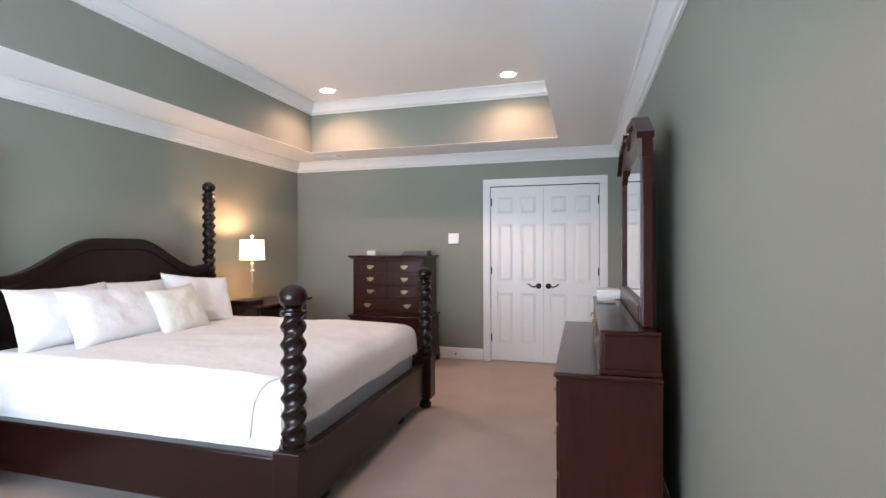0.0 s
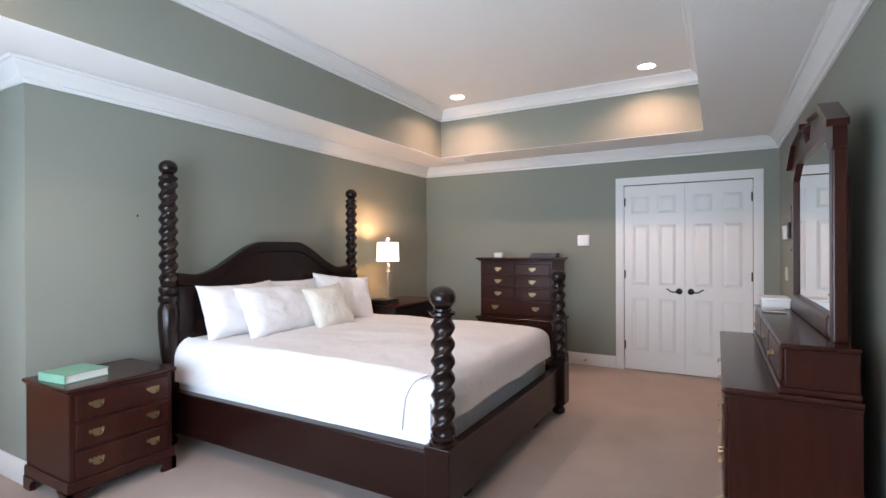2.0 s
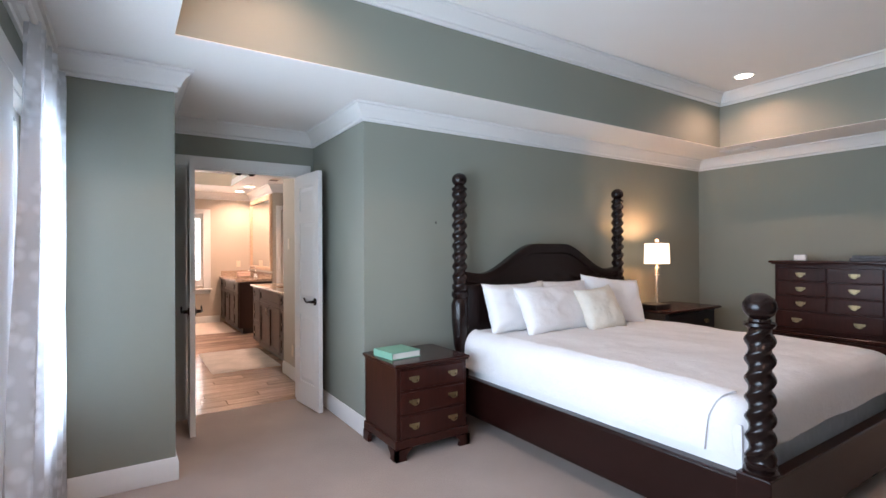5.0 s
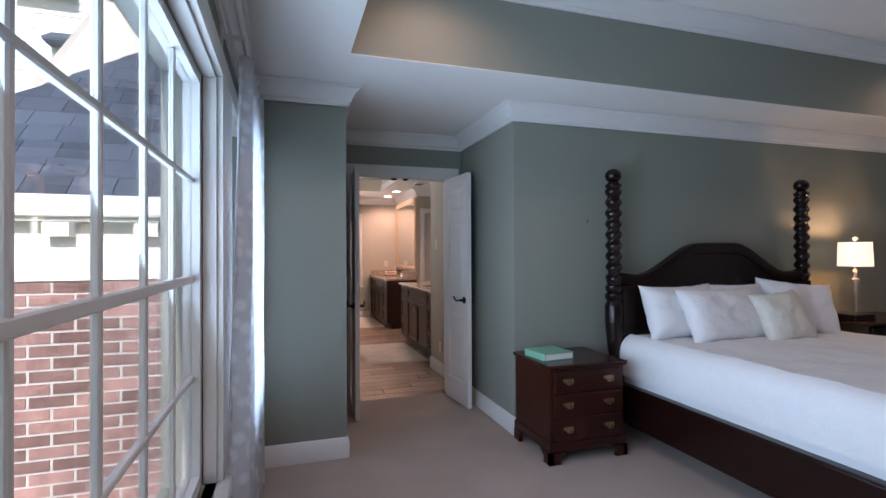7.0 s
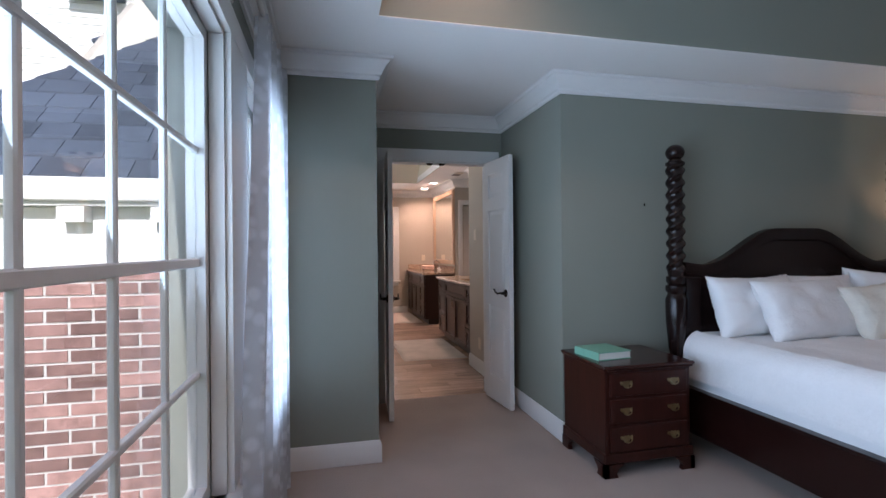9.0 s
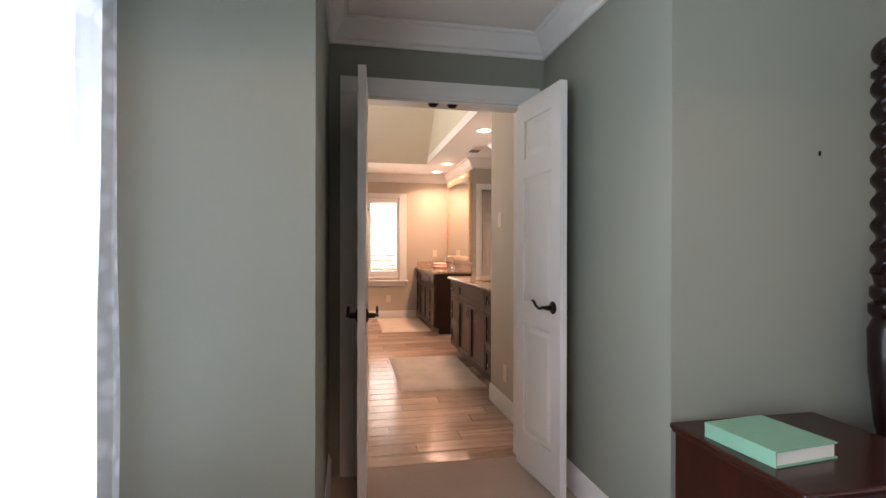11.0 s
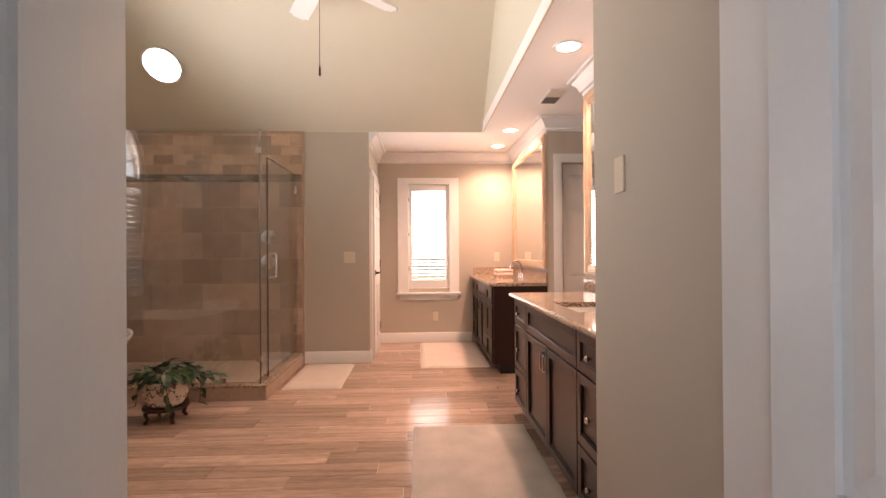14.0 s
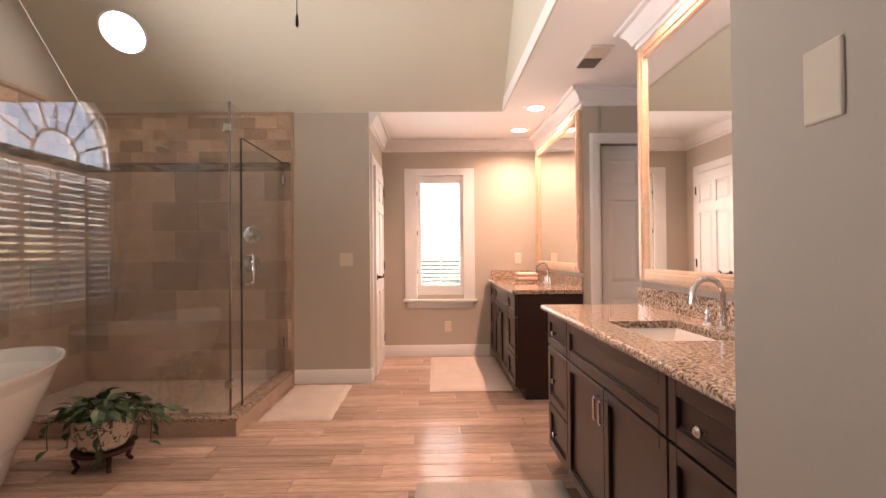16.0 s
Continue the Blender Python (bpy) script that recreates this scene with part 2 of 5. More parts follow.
floral_glaze(M["pot"], (0.13, 0.07, 0.045))
M["soil"] = material("potting_soil", (0.03, 0.02, 0.015), 1, 0, 0.4, 30, 120, 0.6)
M["towel"] = material("pink_towel", (0.70, 0.50, 0.42), 0.97, 0, 0.08, 12, 220, 0.8)
M["sheer"] = material("sheer_curtain", (0.80, 0.81, 0.84), 0.9, 0, 0.04, 16, 120, 0.3)
M["brick"] = per_piece(material("red_brick", (0.27, 0.155, 0.135), 0.9, 0, 0.4, 14, 90, 0.5), 0.45)
M["mortar"] = material("mortar", (0.55, 0.52, 0.49), 0.95, 0, 0.1, 20, 160, 0.4)
M["shingle"] = per_piece(material("slate_grey_shingle", (0.058, 0.072, 0.10), 0.9, 0, 0.25, 20, 200, 0.5), 0.3)
M["ext_white"] = material("exterior_white_paint", (0.84, 0.82, 0.77), 0.6, 0, 0.04, 3, 60, 0.1)
M["grass"] = material("lawn", (0.06, 0.10, 0.035), 0.95, 0, 0.35, 1.5, 80, 0.5)
M["red_leather"] = material("dark_brown_leather", (0.025, 0.014, 0.011), 0.4, 0, 0.3, 20, 90, 0.2)
M["dark_gap"] = material("dark_metal_grille", (0.12, 0.10, 0.085), 0.6, 0, 0.1, 10, 60, 0)


def sheer_material():
    """A thin white weave that lets light through, with a raised ring pattern."""
    m = M["sheer"]
    nt = m.node_tree
    b = nt.nodes["Principled BSDF"]
    out = nt.nodes["Material Output"]
    tl = nt.nodes.new("ShaderNodeBsdfTranslucent")
    tl.inputs[0].default_value = (0.82, 0.84, 0.88, 1)
    mix = nt.nodes.new("ShaderNodeMixShader")
    mix.inputs[0].default_value = 0.7
    nt.links.new(b.outputs[0], mix.inputs[1])
    nt.links.new(tl.outputs[0], mix.inputs[2])
    tr = nt.nodes.new("ShaderNodeBsdfTransparent")
    co = nt.nodes.new("ShaderNodeTexCoord")
    vo = nt.nodes.new("ShaderNodeTexVoronoi")
    vo.inputs["Scale"].default_value = 16
    nt.links.new(co.outputs["Object"], vo.inputs["Vector"])
    r = nt.nodes.new("ShaderNodeMapRange")
    r.inputs["From Min"].default_value, r.inputs["From Max"].default_value = 0.25, 0.5
    r.inputs["To Min"].default_value, r.inputs["To Max"].default_value = 0.12, 0.35
    nt.links.new(vo.outputs["Distance"], r.inputs["Value"])
    mix2 = nt.nodes.new("ShaderNodeMixShader")
    nt.links.new(r.outputs[0], mix2.inputs[0])
    nt.links.new(mix.outputs[0], mix2.inputs[1])
    nt.links.new(tr.outputs[0], mix2.inputs[2])
    nt.links.new(mix2.outputs[0], out.inputs[0])


sheer_material()

# ---- mesh helpers ----


def box(bm, x0, x1, y0, y1, z0, z1):
    v = [bm.verts.new(p) for p in ((x0, y0, z0), (x1, y0, z0), (x1, y1, z0), (x0, y1, z0), (x0, y0, z1), (x1, y0, z1), (x1, y1, z1), (x0, y1, z1))]
    for f in ((3, 2, 1, 0), (4, 5, 6, 7), (0, 1, 5, 4), (1, 2, 6, 5), (2, 3, 7, 6), (3, 0, 4, 7)):
        bm.faces.new([v[i] for i in f])
    return v


def boxes(*sizes):
    bm = bmesh.new()
    for s in sizes:
        box(bm, *s)
    return bm


def rbox(x0, x1, y0, y1, z0, z1, r=0.004, seg=2):
    bm = boxes((x0, x1, y0, y1, z0, z1))
    bmesh.ops.bevel(bm, geom=bm.edges[:], offset=r, segments=seg, affect="EDGES", profile=0.5)
    return bm


def lathe(profile, n=20, x=0, y=0, wobble=None):
    """Turns (radius, z) pairs round the upright axis; wobble(angle, z, r) gives the radius."""
    bm = bmesh.new()
    rings = []
    for r, z in profile:
        ring = []
        for i in range(n):
            a = 2 * math.pi * i / n
            q = wobble(a, z, r) if wobble else r
            ring.append(bm.verts.new((x + q * math.cos(a), y + q * math.sin(a), z)))
        rings.append(ring)
    for a, b in zip(rings, rings[1:]):
        for i in range(n):
            bm.faces.new((a[i], a[(i + 1) % n], b[(i + 1) % n], b[i]))
    bm.faces.new(rings[0][::-1])
    bm.faces.new(rings[-1])
    return bm


def tube(points, r, n=8, taper=1.0):
    bm = bmesh.new()
    pts = [Vector(p) for p in points]
    rings = []
    for i, p in enumerate(pts):
        d = (pts[min(i + 1, len(pts) - 1)] - pts[max(i - 1, 0)]).normalized()
        u = d.cross(Vector((0.31, 0.2, 0.93))).normalized()
        w = d.cross(u)
        q = r * (1 + (taper - 1) * i / max(1, len(pts) - 1))
        rings.append([bm.verts.new(p + q * (math.cos(2 * math.pi * k / n) * u + math.sin(2 * math.pi * k / n) * w)) for k in range(n)])
    for a, b in zip(rings, rings[1:]):
        for k in range(n):
            bm.faces.new((a[k], a[(k + 1) % n], b[(k + 1) % n], b[k]))
    bm.faces.new(rings[0][::-1])
    bm.faces.new(rings[-1])
    bmesh.ops.recalc_face_normals(bm, faces=bm.faces[:])
    return bm


def sweep(path, profile, closed=False):
    """Carries a moulding's (offset, height) profile along a plan path, mitred; the offset grows to the path's left."""
    bm = bmesh.new()
    pts = [Vector(p) for p in path]
    n = len(pts)
    rings = []
    for i, p in enumerate(pts):
        a = pts[i] - pts[i - 1] if (closed or i > 0) else pts[1] - pts[0]
        b = pts[(i + 1) % n] - pts[i] if (closed or i < n - 1) else pts[-1] - pts[-2]
        na, nb = Vector((-a.y, a.x)).normalized(), Vector((-b.y, b.x)).normalized()
        m = (na + nb) / (1 + na.dot(nb))
        rings.append([bm.verts.new((p.x + m.x * d, p.y + m.y * d, z)) for d, z in profile])
    k = len(profile)
    for i in range(n if closed else n - 1):
        a, b = rings[i], rings[(i + 1) % n]
        for j in range(k):
            bm.faces.new((a[j], b[j], b[(j + 1) % k], a[(j + 1) % k]))
    if not closed:
        bm.faces.new(rings[0])
        bm.faces.new(rings[-1][::-1])
    bmesh.ops.recalc_face_normals(bm, faces=bm.faces[:])
    return bm


def slab(outline, axis, a, b):
    """Thickens a closed outline of (u, v) points between a and b along an axis."""
    bm = bmesh.new()

    def at(u, v, w):
        return {"x": (w, u, v), "y": (u, w, v), "z": (u, v, w)}[axis]

    lo = [bm.verts.new(at(u, v, a)) for u, v in outline]
    hi = [bm.verts.new(at(u, v, b)) for u, v in outline]
    bm.faces.new(lo)
    bm.faces.new(hi[::-1])
    n = len(outline)
    for i in range(n):
        bm.faces.new((lo[i], hi[i], hi[(i + 1) % n], lo[(i + 1) % n]))
    bmesh.ops.recalc_face_normals(bm, faces=bm.faces[:])
    return bm


def finish(name, bm, m, smooth=False):
    me = bpy.data.meshes.new(name)
    bm.to_mesh(me)
    bm.free()
    me.materials.append(M[m])
    if smooth:
        for p in me.polygons:
            p.use_smooth = True
        me.set_sharp_from_angle(angle=radians(40))
    return new(name, me)


def part(name, bm, m, parent, label="", smooth=False):
    ob = finish(name, bm, m, smooth)
    ob.parent = parent
    if label:
        ob["label"] = label
    return ob


def thing(name, label, category, group="", at=(0, 0, 0), turn=0):
    ob = new(name)
    ob.empty_display_size = 0.1
    ob.matrix_basis = pose(*at, 0, 0, turn)
    return tagged(ob, label, category, group)


def structure(name, bm, m, label, category, smooth=False):
    return tagged(finish(name, bm, m, smooth), label, category, kind="structure")


def solo(name, bm, m, label, category, group="", smooth=False):
    return tagged(finish(name, bm, m, smooth), label, category, group)


def place(ob, x, y, z, rx=0, ry=0, rz=0):
    ob.matrix_basis = pose(x, y, z, rx, ry, rz)
    return ob


# ---- the large structure ----
XE, XW, XD, YN, YS, YA = 0.93, -3.08, -4.22, 5.67, -0.65, 1.21
LOW, HIGH, BATHC = 2.44, 3.0, 2.50
XP, XV, XF, XB, YB, YX, YV = -4.34, -5.35, -10.07, -8.925, 0.053, -2.54, 1.85

structure("floor_bedroom", boxes((XD - 0.06, XE + 0.15, -0.85, YN + 0.15, -0.12, 0.0)), "carpet", "beige cut-pile bedroom carpet", "carpet")
structure("wall_east", boxes((XE, XE + 0.15, -0.85, YN + 0.15, 0, LOW)), "green", "sage green painted wall", "wall")
structure("wall_north", boxes((XW - 0.15, -0.51, YN, YN + 0.15, 0, LOW), (0.71, XE, YN, YN + 0.15, 0, LOW), (-0.51, 0.71, YN, YN + 0.15, 2.04, LOW),
                              (-0.6, 0.8, YN + 0.15, YN + 0.2, 0, 2.1)), "green", "sage green painted wall around the closet doors", "wall")
structure("wall_headboard", boxes((XD, XW, YA, YN, 0, LOW)), "green", "sage green painted wall behind the bed", "wall")
structure("wall_alcove", boxes((XD - 0.12, XD, -0.01, 0.15, 0, LOW), (XD - 0.12, XD, 1.08, YA, 0, LOW), (XD - 0.12, XD, 0.15, 1.08, 2.045, LOW)),
          "green", "sage green wall around the bathroom doorway", "wall")
structure("wall_pier", boxes((XD, XW, -0.85, -0.01, 0, LOW)), "green", "sage green wall pier beside the window", "wall")
WX0, WX1, WX2, WX3, WZ0, WZ1 = -1.94, 0.44, -2.96, -2.28, 0.44, 2.055
structure("wall_window", boxes((XW, WX2, -0.85, YS, 0, LOW), (WX3, WX0, -0.85, YS, WZ0, WZ1), (WX1, XE, -0.85, YS, 0, LOW),
                               (WX2, WX1, -0.85, YS, 0, WZ0), (WX2, WX1, -0.85, YS, WZ1, LOW)), "green", "sage green window wall", "wall")
TX0, TX1, TY0, TY1 = -2.514, 0.288, -0.05, 5.075
structure("ceiling_bedroom", boxes((XD - 0.12, TX0 - 0.12, -0.85, YN + 0.15, LOW, LOW + 0.1), (TX1 + 0.12, XE + 0.15, -0.85, YN + 0.15, LOW, LOW + 0.1),
                                   (TX0 - 0.12, TX1 + 0.12, -0.85, TY0 - 0.12, LOW, LOW + 0.1), (TX0 - 0.12, TX1 + 0.12, TY1 + 0.12, YN + 0.15, LOW, LOW + 0.1),
                                   (TX0 - 0.2, TX1 + 0.2, TY0 - 0.2, TY1 + 0.2, HIGH, HIGH + 0.1)), "ceil", "off-white tray ceiling", "ceiling")
structure("wall_tray", boxes((TX0 - 0.12, TX0, TY0 - 0.12, TY1 + 0.12, LOW + 0.004, HIGH), (TX1, TX1 + 0.12, TY0 - 0.12, TY1 + 0.12, LOW + 0.004, HIGH),
                             (TX0, TX1, TY0 - 0.12, TY0, LOW + 0.004, HIGH), (TX0, TX1, TY1, TY1 + 0.12, LOW + 0.004, HIGH)),
          "green", "sage green upstand of the tray ceiling", "wall")
structure("trim_tray_soffit_edge", boxes((TX0 - 0.12, TX0, TY0 - 0.12, TY1 + 0.12, LOW, LOW + 0.004), (TX1, TX1 + 0.12, TY0 - 0.12, TY1 + 0.12, LOW, LOW + 0.004),
                                         (TX0, TX1, TY0 - 0.12, TY0, LOW, LOW + 0.004), (TX0, TX1, TY1, TY1 + 0.12, LOW, LOW + 0.004)),
          "ceil", "off-white soffit edge of the tray", "trim")


def crown(z, drop=0.125, out=0.10):
    s = drop / 0.125
    return [(-0.004, z - 0.125 * s), (0.014, z - 0.125 * s), (0.016, z - 0.105 * s), (0.030, z - 0.098 * s), (0.036, z - 0.082 * s), (0.052, z - 0.052 * s), (0.074, z - 0.032 * s),
            (0.080, z - 0.022 * s), (out - 0.006, z - 0.018 * s), (out, z - 0.003), (-0.004, z - 0.003)]


def skirting(h=0.135):
    return [(-0.004, 0.002), (0.016, 0.002), (0.016, h - 0.03), (0.012, h - 0.022), (0.011, h - 0.010), (0.005, h), (-0.004, h)]


ROOM = [(XE, YS), (XE, YN), (XW, YN), (XW, YA), (XD, YA), (XD, -0.01), (XW, -0.01), (XW, YS)]
structure("trim_crown_bedroom", sweep(ROOM, crown(LOW), True), "white", "white stepped crown moulding", "moulding", True)
structure("trim_crown_tray", sweep([(TX1, TY0), (TX1, TY1), (TX0, TY1), (TX0, TY0)], crown(HIGH, 0.125), True), "white", "white crown moulding inside the tray", "moulding", True)
for nm, p in (("baseboard_east", [(XE, YS), (XE, YN), (0.80, YN)]), ("baseboard_west", [(-0.60, YN), (XW, YN), (XW, YA), (XD, YA)]),
              ("baseboard_pier", [(XD + 0.02, -0.01), (XW, -0.01), (XW, YS), (XE, YS)])):
    structure(nm, sweep(p, skirting()), "white", "white moulded baseboard", "baseboard", True)


def door_casing(name, lo, hi, top, plane, axis, out, w=0.09):
    """White stepped casing on three sides of an opening in a wall at plane, standing out in the direction given."""
    ob = thing(name, "white painted door casing", "casing")
    ob["kind"] = "structure"
    for nm, s in (("jamb_trim", (lo - w, lo, 0, top)), ("jamb_trim", (hi, hi + w, 0, top)), ("head_trim", (lo - w, hi + w, top + 0.0015, top + w))):
        u0, u1, z0, z1 = s
        for k, (g, d) in enumerate(((0, 0.014), (0.016, 0.020))):
            a, b = sorted((plane + (0.0 if k == 0 else out * 0.0135), plane + out * d))
            zz = z1 - (g if nm == "head_trim" else 0)
            sz = (a, b, u0 + g, u1 - g, z0 + (g if nm == "head_trim" else 0), zz) if axis == "x" else (u0 + g, u1 - g, a, b, z0 + (g if nm == "head_trim" else 0), zz)
            part(nm if k == 0 else "bead", boxes(sz), "white", ob)
    return ob


door_casing("casing_closet", -0.51, 0.71, 2.04, YN, "y", -1, 0.085)
door_casing("casing_bath_door", 0.15, 1.08, 2.045, XD, "x", 1, 0.10)
structure("trim_bath_door_jamb", boxes((XD - 0.12, XD, 0.15, 0.162, 0, 2.045), (XD - 0.12, XD, 1.068, 1.08, 0, 2.045), (XD - 0.12, XD, 0.162, 1.068, 2.033, 2.045)),
          "white", "white door jamb lining", "jamb")

# bathroom shell
structure("floor_bath", boxes((XF - 0.15, XD - 0.06, YX - 0.15, 3.2, -0.12, -0.008)), "grout", "beige grout bed under the tiles", "floor")
structure("wall_bath_entry", boxes((XP, XP + 0.12, YX, -0.85, 0, BATHC), (XP, XP + 0.004, -0.85, 0.15, 0, BATHC), (XP - 0.004, XP, 1.08, 1.235, 0, BATHC), (XP - 0.004, XP, 0.15, 1.08, 2.045, BATHC)),
          "greige", "greige painted bathroom entry wall", "wall")
structure("wall_bath_passage", boxes((XV, XP - 0.004, 1.235, YV + 0.15, 0, BATHC)), "greige", "greige painted wall by the bathroom door", "wall")
structure("wall_bath_vanity", boxes((-7.22, XV, YV, YV + 0.15, 0, BATHC), (XF, -8.31, YV, YV + 0.15, 0, BATHC)), "greige", "greige wall behind the vanities", "wall")
structure("wall_bath_recess", boxes((-8.46, -8.31, YV + 0.15, 1.99, 0, BATHC), (-8.46, -8.31, 2.75, 3.2, 0, BATHC), (-8.46, -8.31, 1.99, 2.75, 2.06, BATHC),
                                    (-7.22, -7.07, YV + 0.15, 3.2, 0, BATHC), (-8.46, -7.07, 3.05, 3.2, 0, BATHC)), "greige", "greige recess walls between the vanities", "wall")
structure("wall_bath_far", boxes((XF - 0.15, XF, YB, 0.45, 0, BATHC), (XF - 0.15, XF, 0.99, YV + 0.15, 0, BATHC), (XF - 0.15, XF, 0.45, 0.99, 0, 0.71), (XF - 0.15, XF, 0.45, 0.99, 2.09, BATHC)),
          "greige", "greige far wall around the narrow window", "wall")
structure("wall_bath_closet", boxes((XF - 0.15, XB, YX, YB, 0, BATHC)), "greige", "greige block of the water closet", "wall")
# gable wall with the arched window
AX0, AX1, AZ0, AZS = -7.48, -6.00, 0.72, 2.00
AXC, AR = (AX0 + AX1) / 2, (AX1 - AX0) / 2
gable = [(XB, 0), (XB, BATHC), (-6.92, 4.40), (-4.90, BATHC), (XP, BATHC), (XP, 0), (AX1, 0), (AX1, AZS)]
gable += [(AXC + AR * math.cos(a), AZS + AR * math.sin(a)) for a in [math.pi * k / 20 for k in range(1, 20)]]
gable += [(AX0, AZS), (AX0, AZ0), (AX1 - 0.0005, AZ0), (AX1 - 0.0005, 0)]
structure("wall_bath_gable", slab(gable, "y", YX - 0.15, YX), "greige", "greige gable wall with an arched window over the tub", "wall")
YT = 1.29
structure("ceiling_bath_soffit", boxes((XF - 0.15, XP + 0.12, YT, 3.2, BATHC, BATHC + 0.1), (XF - 0.15, XB, YX, YT, BATHC, BATHC + 0.1), (-4.90, XP + 0.12, YX, YT, BATHC, BATHC + 0.1)),
          "ceil", "off-white flat bathroom ceiling", "ceiling")
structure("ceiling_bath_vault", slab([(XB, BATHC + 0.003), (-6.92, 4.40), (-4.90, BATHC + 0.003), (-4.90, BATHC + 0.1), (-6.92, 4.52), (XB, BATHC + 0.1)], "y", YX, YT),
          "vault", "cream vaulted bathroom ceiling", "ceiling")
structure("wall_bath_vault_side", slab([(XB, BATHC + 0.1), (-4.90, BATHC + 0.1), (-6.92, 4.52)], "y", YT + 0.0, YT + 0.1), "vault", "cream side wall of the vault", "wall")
structure("trim_vault_edge", boxes((XB, -4.90, YT + 0.001, YT + 0.012, BATHC - 0.004, BATHC)), "vault", "plaster edge below the vault side", "trim")
structure("trim_crown_bath", sweep([(XV, 1.235), (XV, YV), (-7.22, YV), (-7.22, 3.05), (-8.31, 3.05), (-8.31, YV), (XF, YV), (XF, YB), (XB, YB)], crown(BATHC, 0.135, 0.11)),
          "white", "white stepped crown moulding in the bathroom", "moulding", True)
structure("baseboard_bath_far", sweep([(XF, 1.28), (XF, YB), (-9.95, YB)], skirting(0.13)), "white", "white moulded baseboard", "baseboard", True)
structure("baseboard_bath_closet", sweep([(-9.10, YB), (XB, YB), (XB, -0.64)], skirting(0.13)), "white", "white moulded baseboard", "baseboard", True)
structure("baseboard_bath_passage", sweep([(XP - 0.02, 1.235), (XV, 1.235)], skirting(0.135)[::1]), "white", "white moulded baseboard", "baseboard", True)
structure("ground", boxes((-400, 400, -400, 400, -3.2, -3.0)), "grass", "lawn around the house", "ground")

# ---- doors and windows ----


def leaf_door(name, label, w, h, cols, handle_at, at, turn, hinge_col=None, group="", both=True):
    """A panelled door leaf: hinge edge at x = 0, closed along x, thickness in y."""
    d = thing(name, label, "door", group, at, turn)
    t, st = 0.036, 0.085 if cols == 1 else 0.075
    rails = [(0.0, 0.20), (0.80, 0.92), (1.60, 1.70), (h - 0.11, h)]
    bm = bmesh.new()
    box(bm, 0, st, -t / 2, t / 2, 0, h)
    box(bm, w - st, w, -t / 2, t / 2, 0, h)
    for a, b in rails:
        box(bm, st, w - st, -t / 2, t / 2, a, b)
    inner = w - 2 * st
    mid = 0.075 if cols == 2 else 0
    pw = (inner - mid * (cols - 1)) / cols
    spans = [(rails[i][1], rails[i + 1][0]) for i in range(3)]
    if cols == 2:
        for a, b in spans:
            box(bm, st + pw, st + pw + mid, -t / 2, t / 2, a, b)
    part("door_frame", bm, "white", d)
    for a, b in spans:
        for c in range(cols):
            x0 = st + c * (pw + mid)
            pb = boxes((x0, x0 + pw, -0.008, 0.008, a, b))
            for s in (-1, 1):
                g0, g1 = 0.012, 0.042
                o = [pb.verts.new((x, s * 0.008, z)) for x, z in ((x0 + g0, a + g0), (x0 + pw - g0, a + g0), (x0 + pw - g0, b - g0), (x0 + g0, b - g0))]
                i = [pb.verts.new((x, s * 0.0165, z)) for x, z in ((x0 + g1, a + g1), (x0 + pw - g1, a + g1), (x0 + pw - g1, b - g1), (x0 + g1, b - g1))]
                pb.faces.new(i)
                for k in range(4):
                    pb.faces.new((o[k], o[(k + 1) % 4], i[(k + 1) % 4], i[k]))
            bmesh.ops.recalc_face_normals(pb, faces=pb.faces[:])
            part("panel", pb, "white", d)
    if handle_at:
        hx, hz, way = handle_at
        for s in ((-1, 1) if both else (-1,)):
            hd = part("lever_handle", tube([(hx, s * (t / 2 + 0.03), hz), (hx + way * 0.02, s * (t / 2 + 0.048), hz), (hx + way * 0.05, s * (t / 2 + 0.05), hz - 0.008),
                                            (hx + way * 0.085, s * (t / 2 + 0.05), hz + 0.002), (hx + way * 0.105, s * (t / 2 + 0.05), hz + 0.022), (hx + way * 0.122, s * (t / 2 + 0.05), hz + 0.024)], 0.0085, 8, 0.75),
                      "bronze", d, "oil-rubbed bronze lever handle", True)
            rose = lathe([(0.031, 0), (0.032, 0.004), (0.026, 0.009), (0.013, 0.012), (0.012, 0.04)], 18)
            bmesh.ops.transform(rose, matrix=pose(hx, s * t / 2, hz, 90 if s < 0 else -90), verts=rose.verts[:])
            part("rosette", rose, "bronze", hd, "", True)
    for hz in ((0.22, 1.0, 1.80) if cols == 2 else ()):
        part("hinge", boxes((0.001, 0.014, -t / 2 - 0.010, t / 2 + 0.010, hz, hz + 0.09)), "bronze", d, "dark bronze hinge")
    return d


leaf_door("closet_door", "white six-panel closet door leaf, shut", 0.604, 2.02, 2, (0.55, 0.875, -1), (-0.505, YN + 0.02, 0.012), 0, group="closet doors", both=False)
leaf_door("closet_door", "white six-panel closet door leaf, shut", 0.604, 2.02, 2, (0.55, 0.875, -1), (0.706, YN + 0.02, 0.012), 180, group="closet doors", both=True)
leaf_door("bath_door", "white three-panel bathroom door leaf, open", 0.47, 2.02, 1, (0.405, 0.92, -1), (-4.195, 1.055, 0.012), 6, group="bathroom double doors")
leaf_door("bath_door", "white three-panel bathroom door leaf, open", 0.47, 2.02, 1, (0.405, 0.905, -1), (-4.195, 0.178, 0.012), -3.5, group="bathroom double doors")
leaf_door("recess_door", "white panelled door in the recess, shut", 0.755, 2.04, 2, None, (-8.38, 1.9925, 0.012), 90)
